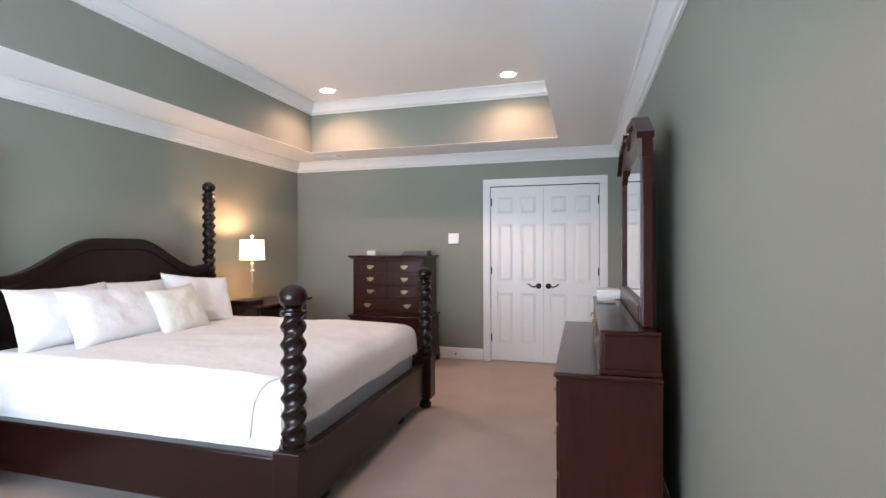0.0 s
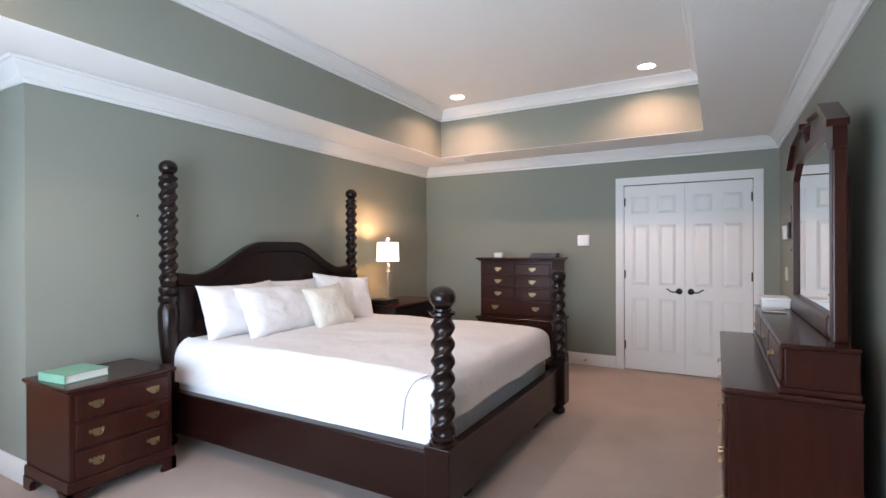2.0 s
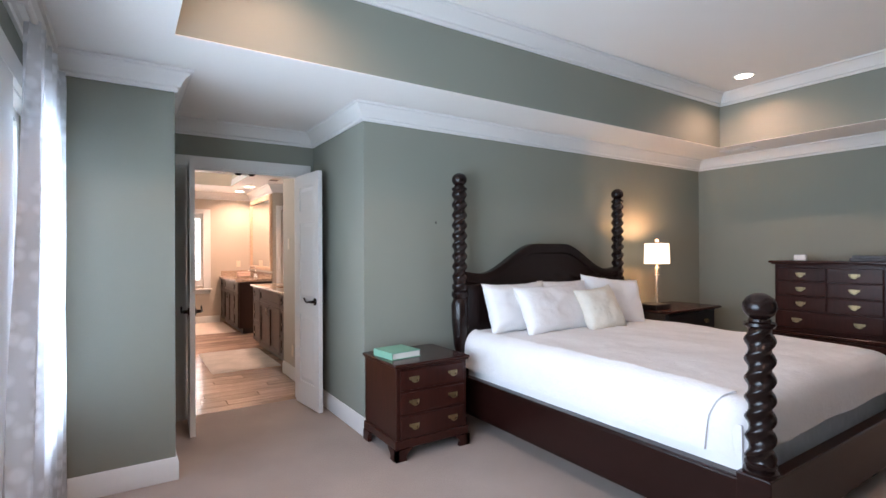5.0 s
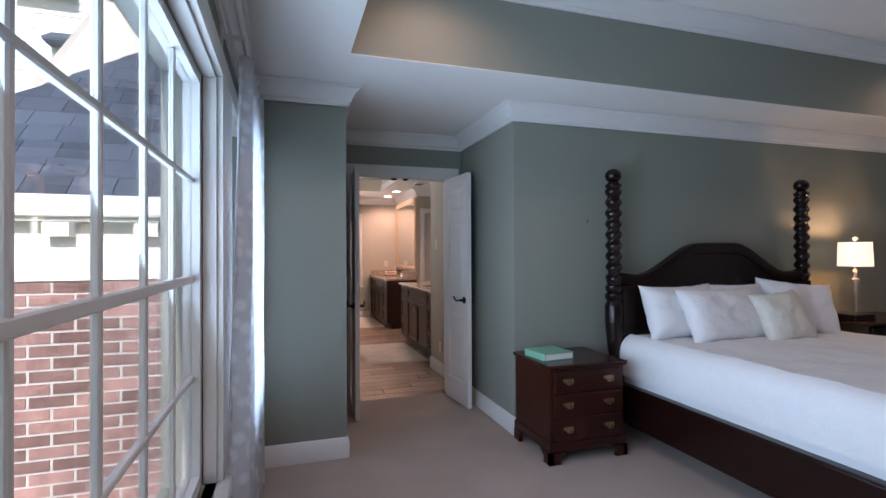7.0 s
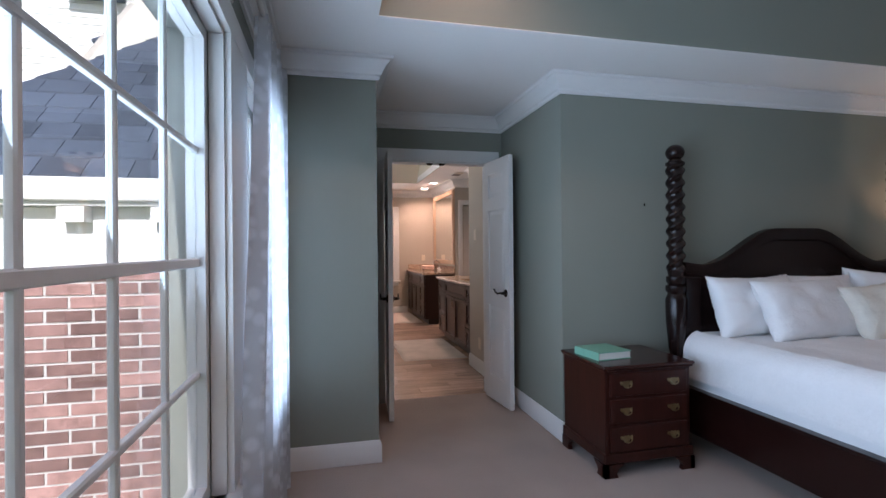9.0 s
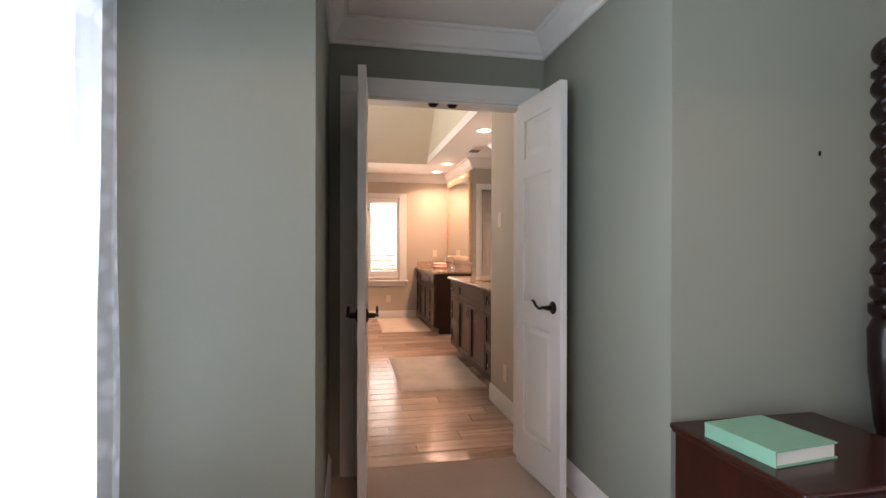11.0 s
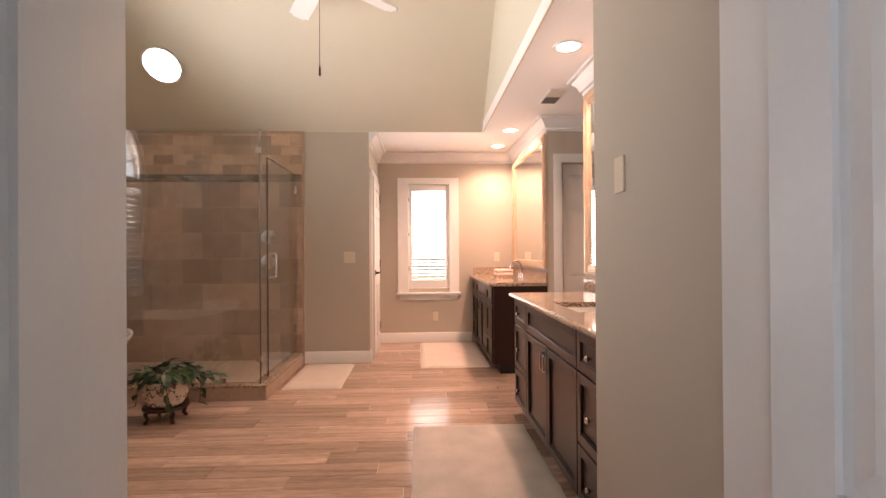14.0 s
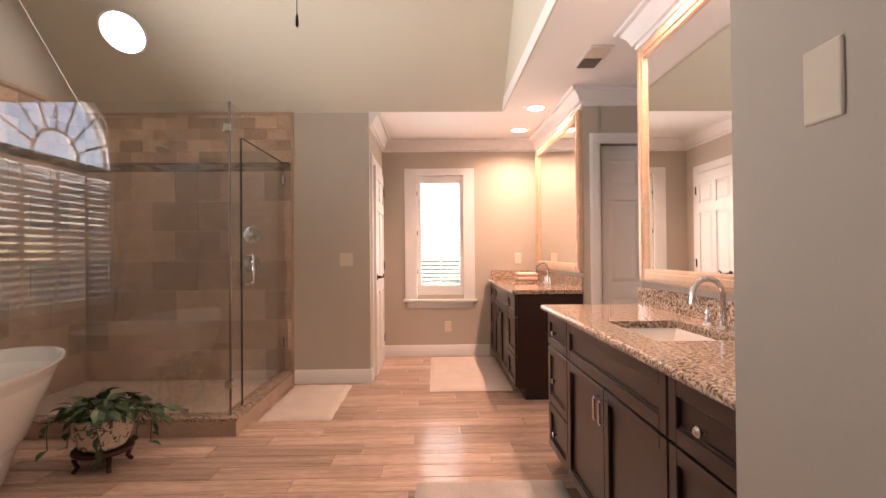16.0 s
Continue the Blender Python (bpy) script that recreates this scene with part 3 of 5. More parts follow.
leaf_door("closet_room_door", "white panelled door of the water closet, shut", 0.70, 2.03, 2, (0.63, 0.95, -1), (-9.80, YB + 0.022, 0.012), 0, both=True)
door_casing("casing_recess", 1.99, 2.75, 2.06, -8.31, "x", 1, 0.085)
door_casing("casing_water_closet", -9.815, -9.08, 2.055, YB, "y", 1, 0.085)
for k, y in enumerate((0.56, 0.67)):
    st = thing("ball_catch", "dark bronze roller catch under the door head", "door catch", "door catches")
    b = lathe([(0.024, 0), (0.026, 0.006), (0.02, 0.014), (0.012, 0.016)], 16)
    bmesh.ops.transform(b, matrix=pose(XD - 0.03, y, 2.0325, 180), verts=b.verts[:])
    part("cap", b, "bronze", st, "", True)
    part("screw_plate", boxes((XD - 0.05, XD - 0.01, y - 0.03, y + 0.03, 2.0315, 2.0328)), "bronze", st)


def sash_window(name, label, x0, x1, z0, z1, cols, rows, thick=None):
    """A muntined window in the south wall, glass at y = -0.73."""
    w = thing(name, label, "window")
    w["kind"] = "structure"
    yg = -0.735
    for nm, s in (("window_frame", (x0, x0 + 0.05)), ("window_frame", (x1 - 0.05, x1))):
        part(nm, boxes((s[0], s[1], yg - 0.03, yg + 0.03, z0, z1)), "white", w)
    part("window_frame", boxes((x0 + 0.05, x1 - 0.05, yg - 0.03, yg + 0.03, z0, z0 + 0.05)), "white", w)
    part("window_frame", boxes((x0 + 0.05, x1 - 0.05, yg - 0.03, yg + 0.03, z1 - 0.05, z1)), "white", w)
    ix0, ix1, iz0, iz1 = x0 + 0.05, x1 - 0.05, z0 + 0.05, z1 - 0.05
    for i in range(1, cols):
        x = ix0 + (ix1 - ix0) * i / cols
        part("muntin", rbox(x - 0.010, x + 0.010, yg - 0.009, yg + 0.009, iz0, iz1, 0.004, 1), "white", w)
    for j in range(1, rows):
        z = iz0 + (iz1 - iz0) * j / rows
        h = 0.015 if j == thick else 0.010
        part("glazing_bar", rbox(ix0, ix1, yg - 0.011, yg + 0.011, z - h, z + h, 0.004, 1), "white", w)
    for i in range(cols):
        a, b = ix0 + (ix1 - ix0) * i / cols, ix0 + (ix1 - ix0) * (i + 1) / cols
        p = part("pane", boxes((a, b, yg - 0.002, yg + 0.002, iz0, iz1)), "pane", w)
        p.visible_shadow = False
    return w


sash_window("window_1", "large white picture window with muntins", WX0 + 0.002, WX1, WZ0, WZ1, 7, 4, 2)
sash_window("window_2", "narrow white double-hung side window", WX2, WX3, WZ0, WZ1, 1, 2, 1)
wt = thing("trim_window", "white window casing and sill", "casing")
wt["kind"] = "structure"
for s in ((WX2 - 0.09, WX2, YS, YS + 0.02, WZ0 - 0.02, WZ1), (WX3, WX0, YS, YS + 0.022, WZ0 - 0.02, WZ1), (WX1, WX1 + 0.09, YS, YS + 0.02, WZ0 - 0.02, WZ1), (WX2 - 0.09, WX1 + 0.09, YS, YS + 0.024, WZ1, WZ1 + 0.10),
          (WX3 - 0.012, WX3, -0.70, YS - 0.001, WZ0, WZ1 - 0.0125), (WX0, WX0 + 0.012, -0.70, YS - 0.001, WZ0, WZ1 - 0.0125), (WX2, WX1, -0.70, YS - 0.001, WZ1 - 0.012, WZ1)):
    part("casing_board", boxes(s), "white", wt)
part("window_sill", rbox(WX2 - 0.12, WX1 + 0.12, -0.70, YS + 0.055, WZ0 - 0.05, WZ0 + 0.0, 0.008), "white", wt)
part("apron", boxes((WX2 - 0.09, WX1 + 0.09, YS, YS + 0.018, WZ0 - 0.15, WZ0 - 0.052)), "white", wt)


def curtain():
    c = thing("sheer_curtain", "gathered white patterned sheer curtain hanging to the floor", "curtain")
    bm = bmesh.new()
    nx, nz = 90, 30
    grid = []
    for j in range(nz + 1):
        z = 0.015 + 2.27 * j / nz
        row = []
        f = j / nz
        for i in range(nx + 1):
            u = i / nx
            gather = 0.62 + 0.38 * (1 - f) ** 0.8
            x = -3.03 + (1.16 * gather + 0.06) * u
            ph = u * 2 * math.pi * 8.5
            y = -0.553 - 0.022 * u + (0.040 - 0.012 * f) * math.sin(ph + 0.3 * math.sin(3 * f)) + 0.012 * math.sin(2.3 * ph + 1 + 2 * f) + 0.008 * noise.noise((u * 5, f * 4, 0))
            row.append(bm.verts.new((x, y, z)))
        grid.append(row)
    for j in range(nz):
        for i in range(nx):
            bm.faces.new((grid[j][i], grid[j][i + 1], grid[j + 1][i + 1], grid[j + 1][i]))
    part("drape", bm, "sheer", c, "", True)
    return c


curtain()
rod = thing("curtain_rod", "white curtain rod on brackets over the window", "curtain rod")
part("rod", tube([(-3.0, -0.560, 2.275), (-1.0, -0.560, 2.275), (0.7, -0.560, 2.275)], 0.012, 10), "white", rod, "", True)
for x in (-2.05, 0.62):
    part("bracket", boxes((x - 0.012, x + 0.012, YS, -0.552, 2.255, 2.268), (x - 0.02, x + 0.02, YS, YS + 0.008, 2.22, 2.31)), "white", rod)

# ---- bedroom things ----


def rope(a, z, r):
    q = math.cos(2 * a - 78 * z)
    return r * (0.88 + 0.15 * q + 0.03 * math.cos(4 * a - 156 * z))


def rope_post(z0, z1, r, per=0.006):
    n = int((z1 - z0) / 0.009)
    return lathe([(r, z0 + (z1 - z0) * i / n) for i in range(n + 1)], 24, wobble=rope)


def turned(name, prof, m, parent, label=""):
    return part(name, lathe(prof, 24), m, parent, label, True)


def ball(r, z, squash=0.9, n=10):
    return [(max(0.002, r * math.sin(math.pi * k / n)), z - squash * r * math.cos(math.pi * k / n)) for k in range(n + 1)]


bed = thing("four_poster_bed", "dark mahogany four-poster bed with rope-twist posts", "bed")
BX0, BX1, BY0, BY1 = -2.91, -0.74, 1.95, 3.885
for x, y in ((BX1, BY0), (BX1, BY1)):
    post = part("foot_post", rope_post(0.475, 1.035, 0.056), "dark", bed, "dark rope-twist foot post", True)
    place(post, x, y, 0)
    part("block", rbox(-0.068, 0.068, -0.068, 0.068, 0.09, 0.43, 0.006), "darkx", post)
    turned("foot", [(0.035, 0), (0.05, 0.012), (0.052, 0.04), (0.036, 0.06), (0.05, 0.075), (0.05, 0.091)], "dark", post)
    turned("collar", [(0.066, 0.43), (0.066, 0.442), (0.052, 0.448), (0.06, 0.462), (0.06, 0.472), (0.05, 0.478)], "dark", post)
    turned("finial", [(0.048, 1.03), (0.06, 1.04), (0.06, 1.052), (0.044, 1.058), (0.042, 1.068)] + ball(0.064, 1.118)[1:], "dark", post)
for x, y in ((BX0, BY0), (BX0, BY1)):
    post = part("head_post", rope_post(1.13, 1.83, 0.058), "dark", bed, "tall dark rope-twist head post", True)
    place(post, x, y, 0)
    part("block", rbox(-0.066, 0.066, -0.066, 0.066, 0.09, 0.50, 0.006), "darkx", post)
    turned("foot", [(0.035, 0), (0.05, 0.012), (0.052, 0.04), (0.036, 0.06), (0.05, 0.075), (0.05, 0.091)], "dark", post)
    turned("vase", [(0.062, 0.50), (0.064, 0.52), (0.046, 0.53), (0.056, 0.55), (0.040, 0.57), (0.050, 0.62), (0.066, 0.80), (0.068, 0.94), (0.052, 0.98), (0.066, 1.0), (0.066, 1.03), (0.05, 1.04), (0.062, 1.06), (0.062, 1.09), (0.048, 1.10), (0.056, 1.135)], "dark", post)
    turned("finial", [(0.050, 1.825), (0.06, 1.835), (0.06, 1.85), (0.044, 1.856), (0.042, 1.866)] + ball(0.060, 1.915)[1:], "dark", post)
for nm, s in (("side_rail", (BX0 + 0.067, BX1 - 0.069, BY0 - 0.022, BY0 + 0.022, 0.108, 0.380)), ("side_rail", (BX0 + 0.067, BX1 - 0.069, BY1 - 0.022, BY1 + 0.022, 0.108, 0.380)),
              ("foot_rail", (BX1 - 0.022, BX1 + 0.022, BY0 + 0.069, BY1 - 0.069, 0.108, 0.380))):
    rl = part(nm, rbox(*s, 0.008), "darkx", bed)
    if nm == "side_rail":
        part("rail_lip", rbox(s[0], s[1], s[2] - 0.008, s[3] + 0.008, 0.3802, 0.393, 0.005), "darkx", rl)
    else:
        part("rail_lip", rbox(s[0] - 0.008, s[1] + 0.008, s[2], s[3], 0.3802, 0.393, 0.005), "darkx", rl)


def camel(k):
    """Height of the headboard's edge at k from -1 to 1 across."""
    a = abs(k)
    s = max(0.0, min(1.0, (0.84 - a) / 0.66))
    return 1.165 + 0.245 * (s * s * (3 - 2 * s)) + (0.02 * (a - 0.84) / 0.16 if a > 0.84 else 0)


yc, hw = (BY0 + BY1) / 2, (BY1 - BY0) / 2 - 0.045
ks = [-1 + 2 * i / 48 for i in range(49)]
hb = part("headboard", slab([(yc - hw, 0.30), (yc + hw, 0.30)] + [(yc + hw * k, camel(k)) for k in ks[::-1]], "x", BX0 - 0.018, BX0 + 0.018), "dark", bed, "dark arched headboard")
bm = bmesh.new()
rim = []
for k in ks:
    z = camel(k)
    rim.append([bm.verts.new((BX0 + dx, yc + hw * k, z + dz)) for dx, dz in ((0.02, -0.085), (0.034, -0.075), (0.036, -0.02), (0.030, 0.004), (-0.03, 0.004), (-0.03, -0.02))])
for a, b in zip(rim, rim[1:]):
    for j in range(6):
        bm.faces.new((a[j], b[j], b[(j + 1) % 6], a[(j + 1) % 6]))
bmesh.ops.recalc_face_normals(bm, faces=bm.faces[:])
part("top_moulding", bm, "dark", hb, "", True)
for s in (-1, 1):
    part("stile", rbox(BX0 + 0.019, BX0 + 0.034, yc + s * (hw - 0.06) - 0.06, yc + s * (hw - 0.06) + 0.06, 0.42, 1.09, 0.006), "dark", hb)


def soft_block(name, x0, x1, y0, y1, z0, z1, m, label, category, r=0.07, rough=0.006, seed=0, crease=1.0):
    """A stuffed block with rounded edges and uneven faces."""
    nx, ny, nz = int((x1 - x0) / 0.04), int((y1 - y0) / 0.04), max(4, int((z1 - z0) / 0.04))
    bm = bmesh.new()
    cache = {}

    def vert(i, j, k):
        key = (i, j, k)
        if key not in cache:
            p = Vector((x0 + (x1 - x0) * i / nx, y0 + (y1 - y0) * j / ny, z0 + (z1 - z0) * k / nz))
            c = Vector((min(max(p.x, x0 + r), x1 - r), min(max(p.y, y0 + r), y1 - r), min(max(p.z, z0 + 0.01), z1 - r)))
            d = p - c
            if d.length > 1e-6:
                p = c + d.normalized() * min(d.length, r)
            q = Vector((p.x * 1.6, p.y * 4.0, p.z * 3 + seed))
            up = 1 if k == nz else 0.5
            p.z += up * (rough * noise.noise(q * crease) + 0.5 * rough * noise.noise(q * 3.3))
            p.y += rough * 0.8 * noise.noise(Vector((p.x * 7, p.z * 3, seed + 5)))
            p.x += rough * 0.8 * noise.noise(Vector((p.y * 7, p.z * 3, seed + 9)))
            cache[key] = bm.verts.new(p)
        return cache[key]

    for i in range(nx):
        for j in range(ny):
            bm.faces.new((vert(i, j, nz), vert(i + 1, j, nz), vert(i + 1, j + 1, nz), vert(i, j + 1, nz)))
            bm.faces.new((vert(i, j, 0), vert(i, j + 1, 0), vert(i + 1, j + 1, 0), vert(i + 1, j, 0)))
    for k in range(nz):
        for i in range(nx):
            bm.faces.new((vert(i, 0, k), vert(i + 1, 0, k), vert(i + 1, 0, k + 1), vert(i, 0, k + 1)))
            bm.faces.new((vert(i, ny, k), vert(i, ny, k + 1), vert(i + 1, ny, k + 1), vert(i + 1, ny, k)))
        for j in range(ny):
            bm.faces.new((vert(0, j, k), vert(0, j, k + 1), vert(0, j + 1, k + 1), vert(0, j + 1, k)))
            bm.faces.new((vert(nx, j, k), vert(nx, j + 1, k), vert(nx, j + 1, k + 1), vert(nx, j, k + 1)))
    return solo(name, bm, m, label, category, smooth=True)


solo("box_spring", rbox(-2.84, -0.825, 2.0, 3.83, 0.22, 0.50, 0.03, 3), "ticking", "grey-blue box spring inside the bed rails", "box spring", smooth=True)
for s in (2.35, 3.5):
    part("slat_support", boxes((-2.8, -0.80, s - 0.04, s + 0.04, 0.0, 0.225)), "black", bed)


def coverlet():
    """A quilted cover that lies on the mattress and rolls over its near, foot and far edges."""
    x0, x1, y0, y1, zt, rad = -2.86, -0.90, 2.085, 3.76, 0.715, 0.115
    side, foot, step = 0.335, 0.30, 0.03

    def drape(a, b, lift=0.0):
        ox, oy = max(0.0, a - x1), max(0.0, y0 - b, b - y1)
        sy = -1 if b < y0 else 1
        o = max(ox, oy * (1 if oy > 0 else 0))
        q = o / rad
        out = (rad + lift) * (math.sin(q) if q < 1.5708 else 1) + max(0.0, o - 1.5708 * rad) * 0.06
        down = (rad + lift) * (1 - math.cos(q)) if q < 1.5708 else rad + (o - 1.5708 * rad)
        n = math.hypot(ox, oy) or 1.0
        px, py = min(a, x1) + out * ox / n, min(max(b, y0), y1) + sy * out * oy / n
        fold = 0.5 + 0.5 * min(1.0, o / 0.2)
        w1 = noise.noise((px * 2.2, py * 3.0, 1.0))
        w2 = 0.3 - abs(noise.noise((px * 3.5 + py * 2.0, py * 5.0 - px, 4.0)))
        w3 = 0.3 - abs(noise.noise((px * 9.0, py * 8.0, 9.0)))
        crown = 0.016 * (1 - ((b - (y0 + y1) / 2) / 0.95) ** 2) - 0.022 * max(0.0, (a + 1.5) / 0.7) ** 2 * (a > -1.5)
        z = zt + lift - down + crown * (1 - min(1, q)) + 0.012 * w1 + 0.010 * w2 + 0.004 * w3
        ripple = 0.010 * fold * min(1.0, q) * (noise.noise((px * 6, py * 6, 2.0)) + 0.6 * w3)
        return (px + ripple * ox / n, py + sy * ripple * oy / n, z)

    def sheet(rows):
        bm = bmesh.new()
        vs = [[bm.verts.new(p) for p in r] for r in rows]
        for r, q in zip(vs, vs[1:]):
            for k in range(len(r) - 1):
                bm.faces.new((r[k], r[k + 1], q[k + 1], q[k]))
        bmesh.ops.recalc_face_normals(bm, faces=bm.faces[:])
        if sum(f.normal.z for f in bm.faces) < 0:
            bmesh.ops.reverse_faces(bm, faces=bm.faces[:])
        bmesh.ops.solidify(bm, geom=bm.faces[:], thickness=0.010)
        return bm

    def steps(a, b):
        n = int((b - a) / step)
        return [a + (b - a) * k / n for k in range(n + 1)]

    c = thing("coverlet", "white quilted coverlet draped over the mattress", "bedspread")
    part("quilted_cover", sheet([[drape(a, b) for b in steps(y0 - side, y1 + side)] for a in steps(x0, x1 + foot)]), "quilt", c, "", True)
    rows = []
    for o in steps(0.02, side + 0.012):
        end = x1 + 0.02 - 0.09 * (o / side) ** 2 - 0.05 * math.sin(o / side * 3.1)
        rows.append([drape(x0 + (end - x0) * k / 60, y0 - o, 0.014) for k in range(61)])
    part("side_fold", sheet(rows), "quilt", c, "side drop folded over at the corner", True)
    return c


coverlet()
soft_block("mattress", -2.85, -0.83, 2.02, 3.82, 0.475, 0.665, "linen", "white mattress on the box spring", "mattress", 0.09, 0.004, 3)
soft_block("bed_sheet", -2.85, -0.818, 1.972, 2.2, 0.385, 0.60, "linen", "white sheet tucked behind the side rail", "bed sheet", 0.03, 0.006, 7)


def pillow(name, w, h, t, at, lean, turn, m, label, seed, roll=0):
    """A pillow standing on its long edge, facing +x, leaning back."""
    bm = bmesh.new()
    n = 36
    for s in (1, -1):
        g = []
        for i in range(n + 1):
            row = []
            for j in range(n + 1):
                u, v = -1 + 2 * i / n, -1 + 2 * j / n
                e = max(0.0, (1 - abs(u) ** 3.2) * (1 - abs(v) ** 3.2)) ** 0.55
                pin = 1 - 0.12 * (1 - abs(v) ** 2) * abs(u) ** 4
                pin2 = 1 - (0.12 + 0.05 * noise.noise((u * 4, seed, v))) * (1 - abs(u) ** 2) * abs(v) ** 4
                wr = 0.020 * noise.noise((u * 2.4 + seed, v * 2.4, s * 2)) + 0.012 * (0.35 - abs(noise.noise((u * 4.5 + seed, v * 3.2 + u * 1.5, s)))) + 0.006 * (0.3 - abs(noise.noise((u * 9 + seed, v * 11, s + 3))))
                x = s * (t / 2 * e + (wr * (t / 0.2) ** 2 * 0.8 if e > 0.05 else 0) * min(1, e * 2))
                row.append(bm.verts.new((x, u * w / 2 * pin, h / 2 + v * h / 2 * pin2)))
            g.append(row)
        for i in range(n):
            for j in range(n):
                q = (g[i][j], g[i + 1][j], g[i + 1][j + 1], g[i][j + 1])
                bm.faces.new(q if s > 0 else q[::-1])
    bmesh.ops.remove_doubles(bm, verts=bm.verts[:], dist=0.0005)
    ob = solo(name, bm, m, label, "pillow", "bed pillows", True)
    ob.matrix_basis = pose(*at, 0, 0, turn) @ pose(0, 0, 0, 0, -lean, 0) @ pose(0, 0, 0, roll, 0, 0)
    return ob


pillow("pillow", 0.68, 0.42, 0.20, (-2.66, 2.40, 0.70), 18, 2, "linen", "white standard pillow against the headboard", 1)
pillow("pillow", 0.68, 0.42, 0.20, (-2.68, 3.03, 0.70), 20, 0, "linen", "white standard pillow against the headboard", 2)
pillow("pillow", 0.60, 0.42, 0.20, (-2.67, 3.46, 0.70), 17, -3, "linen", "white standard pillow by the far post", 3, -8)
pillow("pillow", 0.74, 0.42, 0.19, (-2.46, 2.62, 0.70), 26, 2, "quilt", "white matelasse sham in front of the pillows", 4)
pillow("pillow", 0.60, 0.44, 0.18, (-2.50, 3.36, 0.70), 22, -12, "linen", "white sham leaning at an angle", 5, -6)
pillow("cushion", 0.42, 0.39, 0.15, (-2.33, 3.02, 0.70), 26, -6, "cream", "small cream embroidered square cushion", 6, 5)


def bail_pull(parent, x, y, z, s=1.0):
    """An antique brass batwing plate with a drop bail, on a front that faces +x."""
    o = [(-0.040, 0.006), (-0.034, 0.018), (-0.020, 0.012), (-0.012, 0.020), (0, 0.014), (0.012, 0.020), (0.020, 0.012), (0.034, 0.018), (0.040, 0.006),
         (0.030, -0.006), (0.020, -0.006), (0.014, -0.018), (0, -0.026), (-0.014, -0.018), (-0.020, -0.006), (-0.030, -0.006)]
    p = part("backplate", slab([(y + u * s, z + v * s) for u, v in o], "x", x, x + 0.003), "brass", parent, "antique brass batwing pull")
    part("bail", tube([(x + 0.003, y - 0.026 * s, z + 0.004), (x + 0.016, y - 0.026 * s, z + 0.002), (x + 0.018, y - 0.02 * s, z - 0.012 * s), (x + 0.018, y, z - 0.018 * s),
                       (x + 0.018, y + 0.02 * s, z - 0.012 * s), (x + 0.016, y + 0.026 * s, z + 0.002), (x + 0.003, y + 0.026 * s, z + 0.004)], 0.0035, 6), "brass", p, "", True)


def case_piece(name, label, category, at, turn, d, w, h, rows, m="mahogany", foot=0.12, top_out=0.022, z_base=0.0, feet=True, group="", pull=1.0):
    """A chest of drawers facing +x: depth d, width w; rows: (z0, z1, drawers across)."""
    c = thing(name, label, category, group, at, turn)
    z0 = z_base + (foot if feet else 0)
    part("carcass", rbox(-d, 0, -w / 2, w / 2, z0, h - 0.032, 0.004), m, c)
    top = part("top", rbox(-d - 0.003, top_out, -w / 2 - top_out, w / 2 + top_out, h - 0.022, h, 0.008, 3), "mahogany_side", c)
    part("top_moulding", rbox(-d, top_out * 0.6, -w / 2 - top_out * 0.6, w / 2 + top_out * 0.6, h - 0.0318, h - 0.0222, 0.004), m, top)
    if feet:
        part("base_moulding", rbox(-d, 0.014, -w / 2 - 0.014, w / 2 + 0.014, z0 - 0.045, z0 + 0.012, 0.008, 3), m, c)
        prof = [(0, 0), (0.085, 0), (0.075, 0.025), (0.09, 0.05), (0.125, foot - 0.046), (0, foot - 0.046)]
        for sy in (-1, 1):
            e = sy * (w / 2 + 0.016)
            part("bracket_foot", slab([(e - sy * u, z_base + v) for u, v in prof], "x", -0.012, 0.018), m, c)
            for fx, sx in ((0.018, -1), (-d, 1)):
                part("bracket_foot", slab([(fx + sx * u, z_base + v) for u, v in prof], "y", min(e, e - sy * 0.028), max(e, e - sy * 0.028)), m, c)
    for a, b, n in rows:
        for i in range(n):
            y0, y1 = -w / 2 + 0.022 + (w - 0.044) * i / n, -w / 2 + 0.022 + (w - 0.044) * (i + 1) / n
            dr = part("drawer", rbox(-0.004, 0.014, y0 + 0.004, y1 - 0.004, a + 0.004, b - 0.004, 0.006, 2), m, c)
            if n == 1:
                for yy in (y0 + 0.2 * (y1 - y0), y0 + 0.8 * (y1 - y0)):
                    bail_pull(dr, 0.0142, yy, (a + b) / 2 + 0.004, pull)
            else:
                bail_pull(dr, 0.0142, (y0 + y1) / 2, (a + b) / 2 + 0.004, pull)
    return c


case_piece("nightstand", "dark mahogany nightstand with three drawers and brass pulls", "nightstand", (-2.555, 1.475, 0), 0, 0.49, 0.55, 0.625, [(0.135, 0.285, 1), (0.295, 0.435, 1), (0.447, 0.585, 1)])
far = case_piece("side_table", "black-stained bedside table with an overhanging top", "nightstand", (-2.52, 4.52, 0), 0, 0.50, 0.88, 0.765, [(0.52, 0.72, 1)], "black", 0.14, 0.05)
lower = case_piece("chest_of_drawers", "tall mahogany chest-on-chest with brass pulls", "chest of drawers", (-1.595, 5.13, 0), -90, 0.50, 0.92, 0.56, [(0.14, 0.33, 1), (0.34, 0.52, 1)])
part("upper_case", rbox(-0.49, -0.02, -0.43, 0.43, 0.5605, 1.205, 0.004), "mahogany", lower)
part("cornice", rbox(-0.495, 0.022, -0.475, 0.475, 1.222, 1.243, 0.007, 3), "mahogany_side", lower)
part("cornice_moulding", rbox(-0.493, 0.004, -0.455, 0.455, 1.2052, 1.2218, 0.005), "mahogany", lower)
